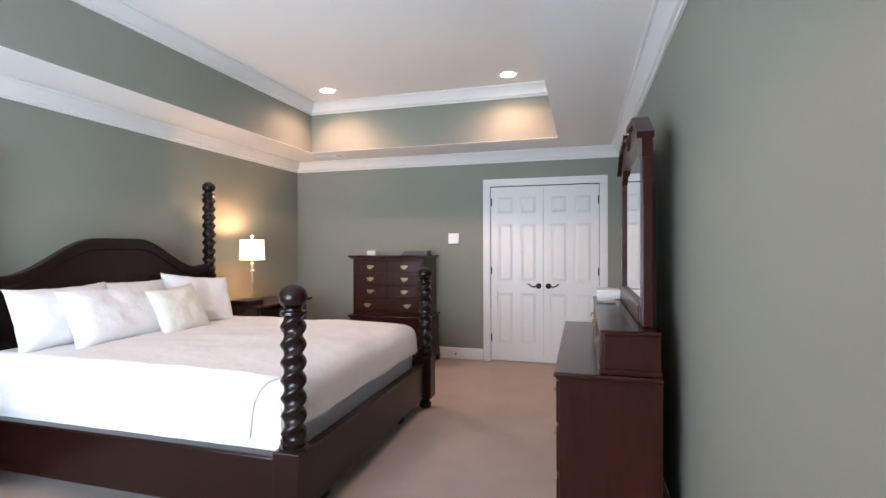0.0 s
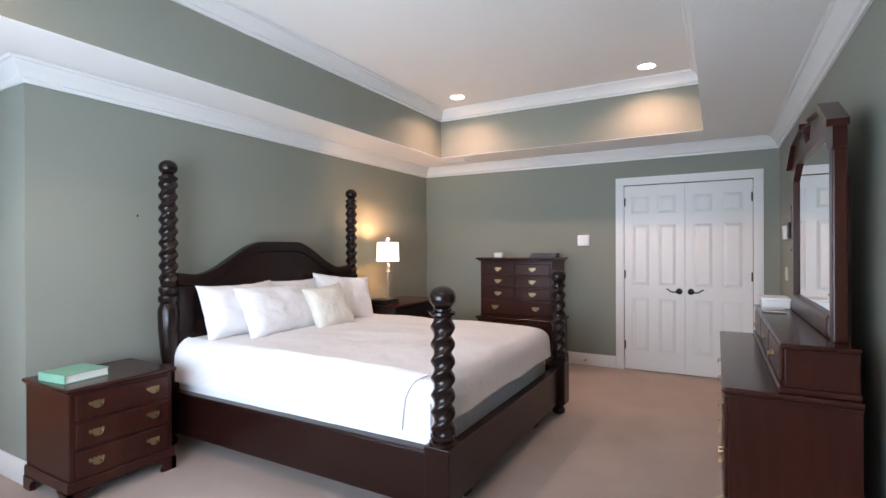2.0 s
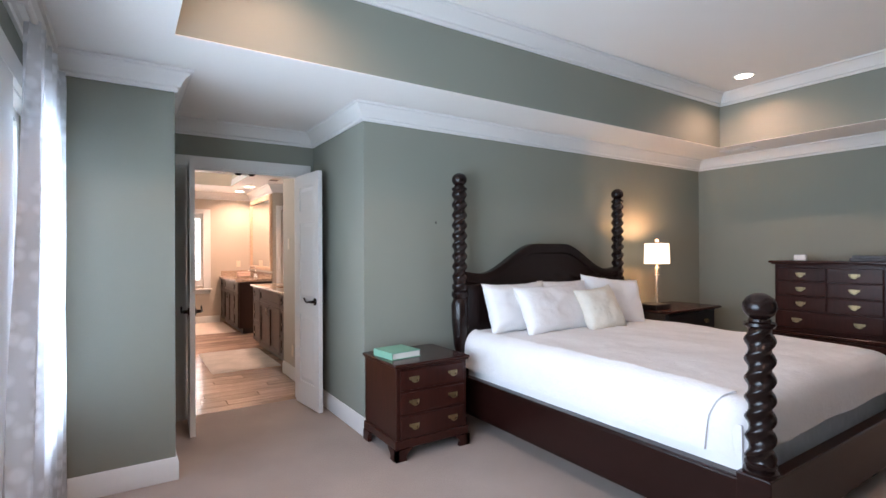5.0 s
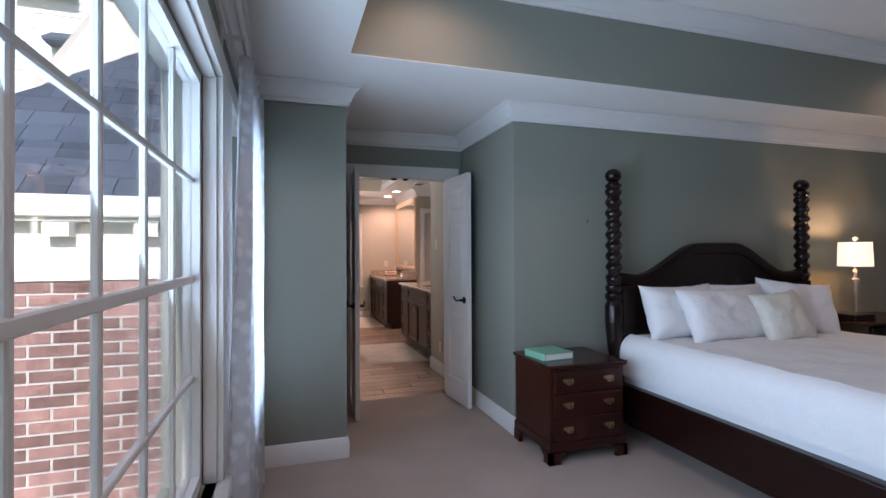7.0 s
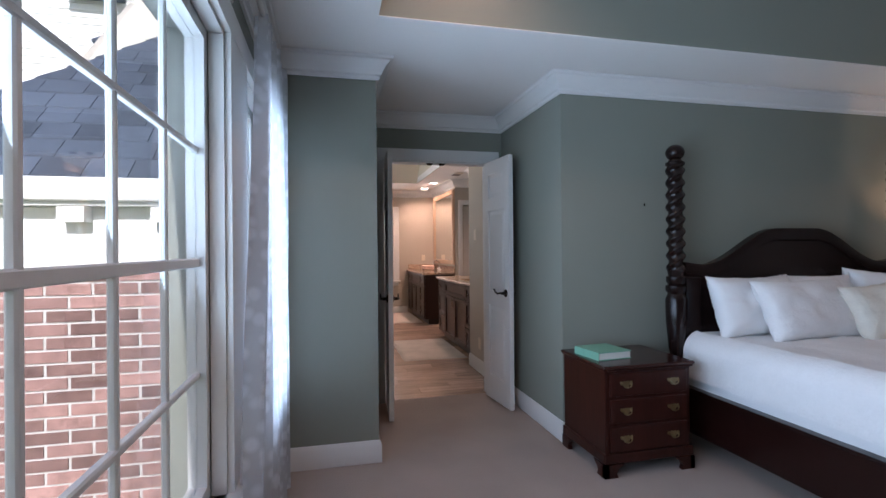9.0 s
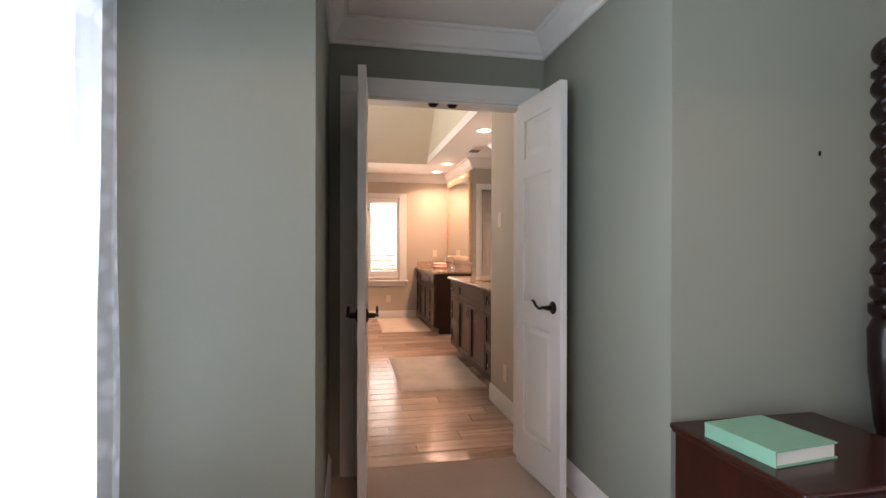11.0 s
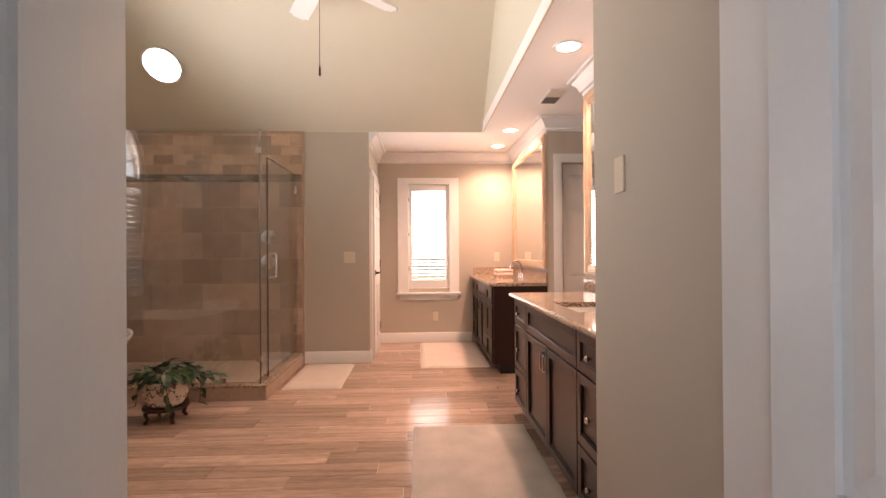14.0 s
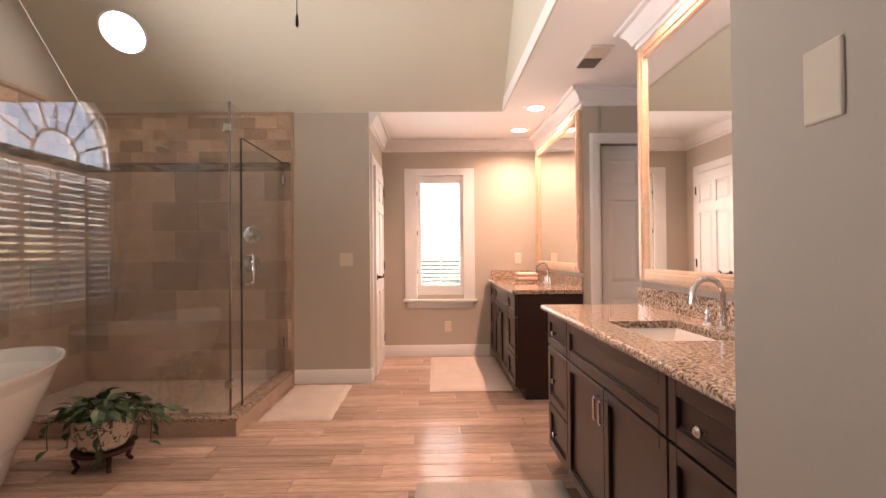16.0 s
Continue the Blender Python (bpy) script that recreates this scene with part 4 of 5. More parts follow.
for a, b, n in ((0.60, 0.755, 1), (0.77, 0.90, 2), (0.91, 1.04, 2), (1.05, 1.175, 2)):
    for i in range(n):
        y0, y1 = -0.41 + 0.82 * i / n, -0.41 + 0.82 * (i + 1) / n
        dr = part("drawer", rbox(-0.021, -0.004, y0 + 0.006, y1 - 0.006, a, b, 0.006, 2), "mahogany", lower)
        for yy in ((y0 + 0.17, y1 - 0.17) if n == 1 else ((y0 + y1) / 2,)):
            bail_pull(dr, -0.0038, yy, (a + b) / 2, 1.1)

dr = case_piece("dresser", "long mahogany dresser with brass pulls", "dresser", (0.43, 2.825, 0), 180, 0.405, 1.42, 0.815, [(0.15, 0.36, 3), (0.37, 0.575, 3), (0.585, 0.77, 3)])
deck = part("deck", rbox(-0.40, -0.18, -0.70, 0.70, 0.8155, 0.98, 0.005), "mahogany", dr)
part("deck_top", rbox(-0.402, -0.165, -0.715, 0.715, 0.9802, 0.998, 0.006, 2), "mahogany_side", deck)
part("deck_base", rbox(-0.402, -0.16, -0.715, 0.715, 0.8153, 0.838, 0.006, 2), "mahogany", deck)
for i in range(3):
    dd = part("deck_drawer", rbox(-0.181, -0.167, -0.68 + 0.455 * i, -0.68 + 0.455 * i + 0.44, 0.848, 0.97, 0.005), "mahogany", dr)
    bail_pull(dd, -0.1668, -0.46 + 0.455 * i, 0.91, 0.9)
# mirror that stands on the dresser's deck
mr = thing("dresser_mirror", "mahogany framed dresser mirror with an angular broken pediment", "mirror")
MY0, MY1, MX = 2.22, 3.36, 0.79
part("stile", rbox(MX - 0.022, MX + 0.022, MY0, MY0 + 0.07, 0.9985, 1.72, 0.006), "mahogany", mr)
part("stile", rbox(MX - 0.022, MX + 0.022, MY1 - 0.07, MY1, 0.9985, 1.72, 0.006), "mahogany", mr)
part("bottom_rail", rbox(MX - 0.030, MX + 0.022, MY0 + 0.0702, MY1 - 0.0702, 0.9985, 1.09, 0.012), "mahogany", mr)
ym = (MY0 + MY1) / 2
hood = [(MY0, 1.7205), (MY0 + 0.07, 1.7205), (MY0 + 0.20, 1.80), (MY1 - 0.20, 1.80), (MY1 - 0.07, 1.7205), (MY1, 1.7205), (MY1, 1.80), (MY1 - 0.18, 1.90), (ym + 0.10, 1.925), (ym + 0.06, 1.85), (ym - 0.06, 1.85), (ym - 0.10, 1.925), (MY0 + 0.18, 1.90), (MY0, 1.80)]
part("pediment", slab(hood, "x", MX - 0.022, MX + 0.022), "mahogany", mr)
for s in (-1, 1):
    e = MY0 if s < 0 else MY1
    part("pediment_moulding", slab([(e + s * 0.025, 1.795), (e - s * 0.18, 1.902), (ym + s * 0.09, 1.928), (ym + s * 0.09, 1.955), (e - s * 0.17, 1.93), (e + s * 0.03, 1.822)], "x", MX - 0.045, MX + 0.024), "mahogany", mr)
turned("urn", [(0.012, 1.85), (0.03, 1.856), (0.016, 1.868), (0.034, 1.895), (0.03, 1.92), (0.012, 1.935), (0.016, 1.95), (0.004, 1.965)], "mahogany", mr).matrix_basis = pose(MX - 0.01, ym, 0)
part("mirror_glass", slab([(MY0 + 0.068, 1.085), (MY1 - 0.068, 1.085), (MY1 - 0.068, 1.722), (MY1 - 0.20, 1.802), (MY0 + 0.20, 1.802), (MY0 + 0.068, 1.722)], "x", MX - 0.006, MX + 0.004), "mirror", mr, "clear mirror glass")
part("support", boxes((MX + 0.0225, MX + 0.04, MY0 + 0.05, MY0 + 0.09, 0.84, 1.62)), "mahogany", mr)
part("support", boxes((MX + 0.0225, MX + 0.04, MY1 - 0.09, MY1 - 0.05, 0.84, 1.62)), "mahogany", mr)

# table lamp
lamp = thing("table_lamp", "crystal stick table lamp with a lit cream drum shade", "lamp", at=(-2.79, 4.36, 0.766))
turned("base", [(0.055, 0), (0.06, 0.006), (0.058, 0.018), (0.03, 0.026), (0.018, 0.04)], "crystal", lamp)
turned("stem", [(0.012, 0.04), (0.011, 0.20), (0.022, 0.205), (0.022, 0.215), (0.010, 0.22), (0.011, 0.32), (0.03, 0.325), (0.03, 0.337), (0.012, 0.345), (0.010, 0.39), (0.022, 0.395), (0.02, 0.41), (0.006, 0.42), (0.005, 0.44)], "crystal", lamp)
bm = bmesh.new()
n = 32
for r, in ((0.122,),):
    lo = [bm.verts.new((r * 1.03 * math.cos(2 * math.pi * i / n), r * 1.03 * math.sin(2 * math.pi * i / n), 0.445)) for i in range(n)]
    hi = [bm.verts.new((r * 0.97 * math.cos(2 * math.pi * i / n), r * 0.97 * math.sin(2 * math.pi * i / n), 0.655)) for i in range(n)]
    for i in range(n):
        bm.faces.new((lo[i], lo[(i + 1) % n], hi[(i + 1) % n], hi[i]))
shade = part("shade", bm, "shade", lamp, "lit cream fabric drum shade", True)
turned("finial", [(0.004, 0.655), (0.004, 0.67), (0.02, 0.675), (0.022, 0.69), (0.012, 0.70), (0.002, 0.705)], "crystal", lamp)
turned("bulb", ball(0.028, 0.55), "bulb", lamp)
bl = new("lamp_bulb_light", bpy.data.lights.new("lamp_bulb_light", "POINT"))
bl.data.energy, bl.data.color, bl.data.shadow_soft_size = 6, (1.0, 0.62, 0.36), 0.03
bl.matrix_basis = pose(-2.79, 4.36, 1.37)

# small bedroom things
bx = solo("keepsake_box", rbox(-2.84, -2.60, 4.06, 4.30, 0.766, 0.815, 0.005), "black", "small dark box on the bedside table", "box")
bk = thing("book", "mint green clothbound book on the nightstand", "book", at=(-2.80, 1.335, 0.626), turn=6)
part("cover", boxes((-0.12, 0.12, -0.115, 0.115, 0, 0.004), (-0.12, 0.12, -0.115, 0.115, 0.042, 0.046), (-0.12, 0.12, -0.119, -0.115, 0, 0.046)), "mint", bk)
part("pages", boxes((-0.114, 0.114, -0.114, 0.110, 0.0045, 0.0415)), "paper", bk)
solo("picture_hook", boxes((XW, XW + 0.006, 1.833, 1.839, 1.575, 1.592)), "bronze", "small dark picture hook on the wall", "hook")
th = thing("thermostat", "square white wall thermostat with display", "thermostat")
part("housing", rbox(-1.02, -0.885, YN - 0.022, YN, 1.375, 1.50, 0.008), "plastic", th)
part("display", rbox(-0.99, -0.915, YN - 0.0245, YN - 0.0215, 1.41, 1.475, 0.001, 1), "porcelain", th)
bks = thing("stacked_books", "two dark brown leather albums stacked on the chest", "books", at=(-1.32, 5.36, 1.2435), turn=5)
part("album", rbox(-0.15, 0.15, -0.10, 0.10, 0, 0.026, 0.003), "red_leather", bks)
part("album", rbox(-0.13, 0.15, -0.09, 0.09, 0.0265, 0.05, 0.003), "red_leather", bks)
clk = thing("clock", "small white desk clock on the chest", "clock", at=(-1.86, 5.3, 1.2435))
part("case", rbox(-0.05, 0.05, -0.025, 0.025, 0, 0.055, 0.006), "plastic", clk)
part("dial", boxes((-0.02, 0.02, -0.0262, -0.0252, 0.015, 0.042)), "porcelain", clk)
jb = thing("jewellery_box", "white lidded box on the dresser deck", "box", at=(0.69, 3.44, 0.9985))
part("body", rbox(-0.07, 0.07, -0.10, 0.10, 0, 0.045, 0.006), "plastic", jb)
part("lid", rbox(-0.074, 0.074, -0.104, 0.104, 0.0452, 0.06, 0.006), "plastic", jb)
solo("glass_tray", rbox(0.61, 0.72, 3.10, 3.28, 0.9985, 1.010, 0.005), "crystal", "clear glass tray on the dresser deck", "tray", smooth=True)
wp = thing("wall_carving", "carved reddish wooden wall plaque", "wall decor")
part("plaque", slab([(4.55, 1.36), (4.64, 1.32), (4.73, 1.36), (4.75, 1.50), (4.70, 1.56), (4.69, 1.64), (4.64, 1.68), (4.59, 1.64), (4.58, 1.56), (4.53, 1.50)], "x", XE - 0.03, XE), "mahogany", wp)
part("boss", rbox(XE - 0.05, XE - 0.0302, 4.59, 4.69, 1.42, 1.55, 0.012), "mahogany", wp)
for z0, lab in ((1.42, "white wall alarm panel"), (1.06, "almond wall switch plate")):
    s = thing("wall_panel" if z0 > 1.2 else "switch_plate", lab, "switch")
    part("plate", rbox(XE - (0.03 if z0 > 1.2 else 0.008), XE, 5.08, 5.20, z0, z0 + 0.12, 0.004), "plastic" if z0 > 1.2 else "plate", s)
    part("toggle", boxes((XE - (0.034 if z0 > 1.2 else 0.016), XE - (0.0302 if z0 > 1.2 else 0.0082), 5.13, 5.15, z0 + 0.045, z0 + 0.075)), "plate", s)
sp = thing("door_stop", "small spring door stop on the baseboard", "door stop")
part("spring", tube([(-0.92, YN - 0.014, 0.07), (-0.92, YN - 0.07, 0.07)], 0.006, 8), "brass", sp)
part("tip", tube([(-0.92, YN - 0.07, 0.07), (-0.92, YN - 0.085, 0.07)], 0.008, 8), "bronze", sp)
gr = thing("supply_grille", "white slotted ceiling grille on the soffit", "vent")
part("frame", rbox(-2.60, -2.28, 5.24, 5.38, LOW - 0.008, LOW, 0.003), "white", gr)
for i in range(5):
    part("slat", boxes((-2.57, -2.31, 5.262 + 0.022 * i, 5.272 + 0.022 * i, LOW - 0.012, LOW - 0.0085)), "white", gr)


def downlight(x, y, z, group):
    c = thing("recessed_downlight", "lit white recessed ceiling downlight", "ceiling light", group, (x, y, z))
    bm = bmesh.new()
    n = 28
    rings = [[bm.verts.new((r * math.cos(2 * math.pi * i / n), r * math.sin(2 * math.pi * i / n), h)) for i in range(n)] for r, h in ((0.098, -0.0005), (0.097, -0.007), (0.075, -0.006), (0.070, -0.001))]
    for a, b in zip(rings, rings[1:]):
        for i in range(n):
            bm.faces.new((a[i], b[i], b[(i + 1) % n], a[(i + 1) % n]))
    part("trim_ring", bm, "white", c, "", True)
    part("lens", lathe([(0.070, -0.004), (0.060, -0.0055), (0.02, -0.006)], 24), "bulb", c, "glowing lens", True)
    return c


for x, y in BED_CANS:
    downlight(x, y, HIGH, "bedroom downlights")
for x, y in BATH_CANS:
    downlight(x, y, BATHC, "bathroom downlights")

# ---- bathroom things ----


def shaker(parent, name, x0, x1, z0, z1, y, knobs=(), bar=None):
    """A recessed-panel front on a cabinet that faces -y."""
    f = part(name, boxes((x0, x1, y, y + 0.006, z0, z1)), "cabinet", parent)
    for nm, s in (("stile", (x0, x0 + 0.045, z0, z1)), ("stile", (x1 - 0.045, x1, z0, z1)), ("rail", (x0 + 0.0452, x1 - 0.0452, z0, z0 + 0.045)), ("rail", (x0 + 0.0452, x1 - 0.0452, z1 - 0.045, z1))):
        part(nm, rbox(s[0], s[1], y - 0.014, y - 0.0002, s[2], s[3], 0.002, 1), "cabinet", f)
    part("inset_bead", boxes((x0 + 0.045, x1 - 0.045, y - 0.006, y - 0.0005, z0 + 0.045, z0 + 0.053)), "cabinet", f)
    for kx, kz in knobs:
        k = lathe([(0.005, 0), (0.005, 0.012), (0.013, 0.018), (0.015, 0.024), (0.010, 0.030), (0.002, 0.031)], 14)
        bmesh.ops.transform(k, matrix=pose(kx, y - 0.014, kz, 90), verts=k.verts[:])
        part("knob", k, "chrome", f, "polished chrome knob", True)
    if bar:
        bx, bz = bar
        part("bar_pull", tube([(bx, y - 0.014, bz - 0.045), (bx, y - 0.04, bz - 0.045), (bx, y - 0.042, bz - 0.038), (bx, y - 0.042, bz + 0.038), (bx, y - 0.04, bz + 0.045), (bx, y - 0.014, bz + 0.045)], 0.006, 8), "chrome", f, "polished chrome bar pull", True)
    return f


def vanity(name, label, x0, x1, sides, splash_end):
    """A double-door vanity facing -y between x0 and x1, with drawers at each end."""
    v = thing(name, label, "vanity", "bathroom vanities")
    yf, zt = 1.315, 0.855
    part("carcass", boxes((x0, x1, yf, YV - 0.004, 0.09, zt - 0.12), (x0, x1, yf, yf + 0.06, zt - 0.12, zt), (x0, x1, YV - 0.06, YV - 0.004, zt - 0.12, zt),
                          (x0, x0 + 0.06, yf + 0.06, YV - 0.06, zt - 0.12, zt), (x1 - 0.06, x1, yf + 0.06, YV - 0.06, zt - 0.12, zt)), "cabinet", v)
    part("toe_kick", boxes((x0 + 0.01, x1 - 0.01, yf + 0.06, YV - 0.01, 0, 0.0898)), "black", v)
    w = x1 - x0
    dw = 0.40
    yy = yf - 0.0065
    for a, b in ((x0 + 0.012, x0 + dw), (x1 - dw, x1 - 0.012)):
        for z0, z1 in ((0.10, 0.34), (0.35, 0.66), (0.67, 0.845)):
            shaker(v, "drawer", a, b, z0, z1, yy, (((a + b) / 2, (z0 + z1) / 2),))
    m = (x0 + x1) / 2
    shaker(v, "false_drawer", x0 + dw + 0.01, x1 - dw - 0.01, 0.67, 0.845, yy)
    shaker(v, "cabinet_door", x0 + dw + 0.01, m - 0.003, 0.10, 0.66, yy, (), (m - 0.03, 0.58))
    shaker(v, "cabinet_door", m + 0.003, x1 - dw - 0.01, 0.10, 0.66, yy, (), (m + 0.03, 0.58))
    # worktop with a sink hole
    c = thing("worktop", "speckled brown granite worktop with backsplash", "worktop", "granite worktops")
    t0, t1, ya, yb = zt + 0.0005, 0.887, 1.275, YV - 0.002
    sx0, sx1, sy0, sy1 = m - 0.24, m + 0.24, 1.40, 1.70
    e0, e1 = x0 - 0.02, x1 + (0.0 if x1 > -6 else 0.02)
    for s in ((e0, sx0, ya, yb, t0, t1), (sx1, e1, ya, yb, t0, t1), (sx0, sx1, ya, sy0, t0, t1), (sx0, sx1, sy1, yb, t0, t1)):
        part("stone", boxes(s), "granite", c)
    part("bullnose", tube([(e0, ya, (t0 + t1) / 2), (e1, ya, (t0 + t1) / 2)], (t1 - t0) / 2, 12), "granite", c, "", True)
    part("backsplash", rbox(e0, e1, YV - 0.022, YV - 0.002, t1 + 0.0003, t1 + 0.10, 0.002, 1), "granite", c)
    if splash_end is not None:
        part("side_splash", rbox(splash_end, splash_end + 0.02, ya + 0.03, YV - 0.023, t1 + 0.0003, t1 + 0.10, 0.002, 1), "granite", c)
    s = thing("sink", "white undermount rectangular basin", "sink", "undermount sinks")
    bm = bmesh.new()
    top = [bm.verts.new(p) for p in ((sx0, sy0, t0), (sx1, sy0, t0), (sx1, sy1, t0), (sx0, sy1, t0))]
    bot = [bm.verts.new(p) for p in ((sx0 + 0.05, sy0 + 0.05, t0 - 0.13), (sx1 - 0.05, sy0 + 0.05, t0 - 0.13), (sx1 - 0.05, sy1 - 0.05, t0 - 0.13), (sx0 + 0.05, sy1 - 0.05, t0 - 0.13))]
    for i in range(4):
        bm.faces.new((top[i], bot[i], bot[(i + 1) % 4], top[(i + 1) % 4]))
    bm.faces.new(bot)
    part("basin", bm, "porcelain", s)
    part("drain", lathe([(0.02, t0 - 0.1295), (0.02, t0 - 0.127), (0.004, t0 - 0.1265)], 14, m, 1.55), "chrome", s, "chrome drain")
    f = thing("faucet", "polished chrome widespread faucet with a gooseneck spout", "faucet", "chrome faucets", (m, 1.765, t1))
    pts = [(0, 0, 0.05)] + [(0, -0.06 + 0.06 * math.cos(a), 0.13 + 0.065 * math.sin(a)) for a in [math.pi * k / 10 for k in range(0, 11)]] + [(0, -0.122, 0.10)]
    part("spout", tube(pts, 0.011, 10), "chrome", f, "", True)
    turned("spout_base", [(0.026, 0.0005), (0.024, 0.008), (0.016, 0.014), (0.014, 0.055)], "chrome", f)
    for sx in (-0.10, 0.10):
        h = turned("valve", [(0.024, 0.0005), (0.022, 0.008), (0.014, 0.014), (0.013, 0.045), (0.017, 0.05), (0.015, 0.062), (0.003, 0.066)], "chrome", f)
        h.matrix_basis = pose(sx, 0, 0)
        part("lever", tube([(0, 0, 0.056), (sx * 0.4, -0.012, 0.064), (sx * 0.7, -0.02, 0.062)], 0.006, 8, 0.7), "chrome", h, "", True)
    return v


vanity("vanity", "espresso shaker vanity beside the entry wall", -7.20, XV - 0.004, 1, XV - 0.028)
vanity("vanity", "espresso shaker vanity below the far mirror", XF + 0.024, -8.335, 1, XF + 0.002)


def wall_mirror(x0, x1, z0, z1, label):
    mrr = thing("wall_mirror", label, "mirror", "vanity mirrors")
    y = YV - 0.001
    for nm, s in (("frame_side", (x0, x0 + 0.075, z0, z1)), ("frame_side", (x1 - 0.075, x1, z0, z1)), ("frame_rail", (x0 + 0.0752, x1 - 0.0752, z0, z0 + 0.075)), ("frame_rail", (x0 + 0.0752, x1 - 0.0752, z1 - 0.075, z1))):
        fr = part(nm, rbox(s[0], s[1], y - 0.034, y, s[2], s[3], 0.008), "frame_gold", mrr)
        cx = [(s[0] + 0.02, s[1] - 0.02), (s[2] + 0.02, s[3] - 0.02)]
        part("bead", rbox(cx[0][0], cx[0][1], y - 0.042, y - 0.0335, cx[1][0], cx[1][1], 0.004), "frame_gold", fr)
    part("mirror_glass", boxes((x0 + 0.07, x1 - 0.07, y - 0.016, y - 0.010, z0 + 0.07, z1 - 0.07)), "mirror", mrr, "clear mirror glass")
    return mrr


wall_mirror(-7.17, -5.50, 1.02, 2.34, "large mirror in a champagne moulded frame")
wall_mirror(-9.95, -8.315, 1.02, 2.34, "large mirror in a champagne moulded frame")


def bath_mat(x0, x1, y0, y1, m, label):
    bm = bmesh.new()
    nx, ny = int((x1 - x0) / 0.03), int((y1 - y0) / 0.03)
    g = [[bm.verts.new((x0 + (x1 - x0) * i / nx + 0.006 * noise.noise((j * 0.3, 1, x0)), y0 + (y1 - y0) * j / ny + 0.006 * noise.noise((i * 0.3, 7, y0)),
                        0.004 + (0.011 if 0 < i < nx and 0 < j < ny else -0.002) + 0.003 * noise.noise((i * 0.35, j * 0.35, 2)))) for j in range(ny + 1)] for i in range(nx + 1)]
    for i in range(nx):
        for j in range(ny):
            bm.faces.new((g[i][j], g[i + 1][j], g[i + 1][j + 1], g[i][j + 1]))
    return solo("bath_mat", bm, m, label, "bath mat", "bath mats", True)


bath_mat(-6.95, -5.69, 0.545, 1.30, "mat_grey", "worn pale grey plush bath mat by the vanity")
bath_mat(-9.98, -8.61, 0.60, 1.32, "mat", "beige plush bath mat by the far vanity")
bath_mat(-8.86, -7.92, -0.62, -0.10, "mat", "beige plush bath mat at the shower door")

tw = thing("towel", "folded pink towel on the granite worktop", "towel", at=(-9.72, 1.66, 0.889))
for k in range(2):
    part("fold", rbox(-0.10, 0.10, -0.12, 0.10, 0.042 * k, 0.041 + 0.042 * k, 0.018, 4), "towel", tw, "", True)

# far window with a shutter
fw = thing("window_3", "narrow white window with a closed plantation shutter", "window")
fw["kind"] = "structure"
for s in ((XF, XF + 0.022, 0.31, 0.45, 0.66, 2.17), (XF, XF + 0.022, 0.99, 1.117, 0.66, 2.17), (XF, XF + 0.022, 0.45, 0.99, 2.09, 2.17)):
    part("casing_board", boxes(s), "white", fw)
part("window_sill", rbox(XF, XF + 0.06, 0.29, 1.137, 0.63, 0.6595, 0.006), "white", fw)
part("apron", boxes((XF, XF + 0.018, 0.33, 1.097, 0.56, 0.629)), "white", fw)
part("sill_riser", boxes((XF - 0.08, XF - 0.001, 0.45, 0.99, 0.66, 0.7105)), "white", fw)
for nm, s in (("shutter_stile", (0.452, 0.497, 0.712, 2.088)), ("shutter_stile", (0.943, 0.988, 0.712, 2.088)), ("shutter_rail", (0.4972, 0.9428, 0.712, 0.82)), ("shutter_rail", (0.4972, 0.9428, 2.0, 2.088))):
    part(nm, boxes((XF - 0.045, XF - 0.015, s[0], s[1], s[2], s[3])), "white", fw)
for i in range(26):
    z = 0.845 + i * 0.045
    lv = boxes((-0.003, 0.003, 0.499, 0.941, -0.024, 0.024))
    bmesh.ops.transform(lv, matrix=pose(XF - 0.03, 0, z, 0, 62, 0), verts=lv.verts[:])
    part("louvre", lv, "white", fw)
part("tilt_rod", boxes((XF - 0.013, XF - 0.006, 0.716, 0.724, 0.85, 1.98)), "white", fw)
for z in (0.95, 1.40, 1.86):
    part("hinge", boxes((XF - 0.014, XF - 0.006, 0.450, 0.458, z, z + 0.05)), "bronze", fw)
p = part("pane", boxes((XF - 0.12, XF - 0.116, 0.45, 0.99, 0.71, 2.09)), "pane", fw)
p.visible_shadow = False

# arched window with shutters over the tub
aw = thing("window_4", "arched white fanlight window over plantation shutters", "window")
aw["kind"] = "structure"
ya = YX - 0.06
for k in range(5):
    x = AX0 + 0.02 + (AX1 - AX0 - 0.04) * k / 4
    part("shutter_stile", boxes((x - 0.022, x + 0.022, ya - 0.014, ya + 0.014, AZ0, AZS)), "white", aw)
for k in range(4):
    a = AX0 + 0.042 + (AX1 - AX0 - 0.04) * k / 4
    b = AX0 - 0.002 + (AX1 - AX0 - 0.04) * (k + 1) / 4
    for z0, z1 in ((AZ0, AZ0 + 0.07), (AZS - 0.07, AZS)):
        part("shutter_rail", boxes((a, b, ya - 0.014, ya + 0.014, z0, z1)), "white", aw)
    for i in range(18):
        lv = boxes((a + 0.001, b - 0.001, -0.004, 0.004, -0.032, 0.032))
        bmesh.ops.transform(lv, matrix=pose(0, ya, AZ0 + 0.105 + i * 0.063, -55), verts=lv.verts[:])
        part("louvre", lv, "white", aw)
part("transom", boxes((AX0, AX1, ya - 0.03, ya + 0.03, AZS, AZS + 0.045)), "white", aw)
for r in (0.26, AR - 0.02):
    part("arch_bar", tube([(AXC + r * math.cos(t), ya, AZS + 0.02 + r * math.sin(t)) for t in [math.pi * k / 24 for k in range(25)]], 0.016 if r < 0.4 else 0.03, 6), "white", aw)
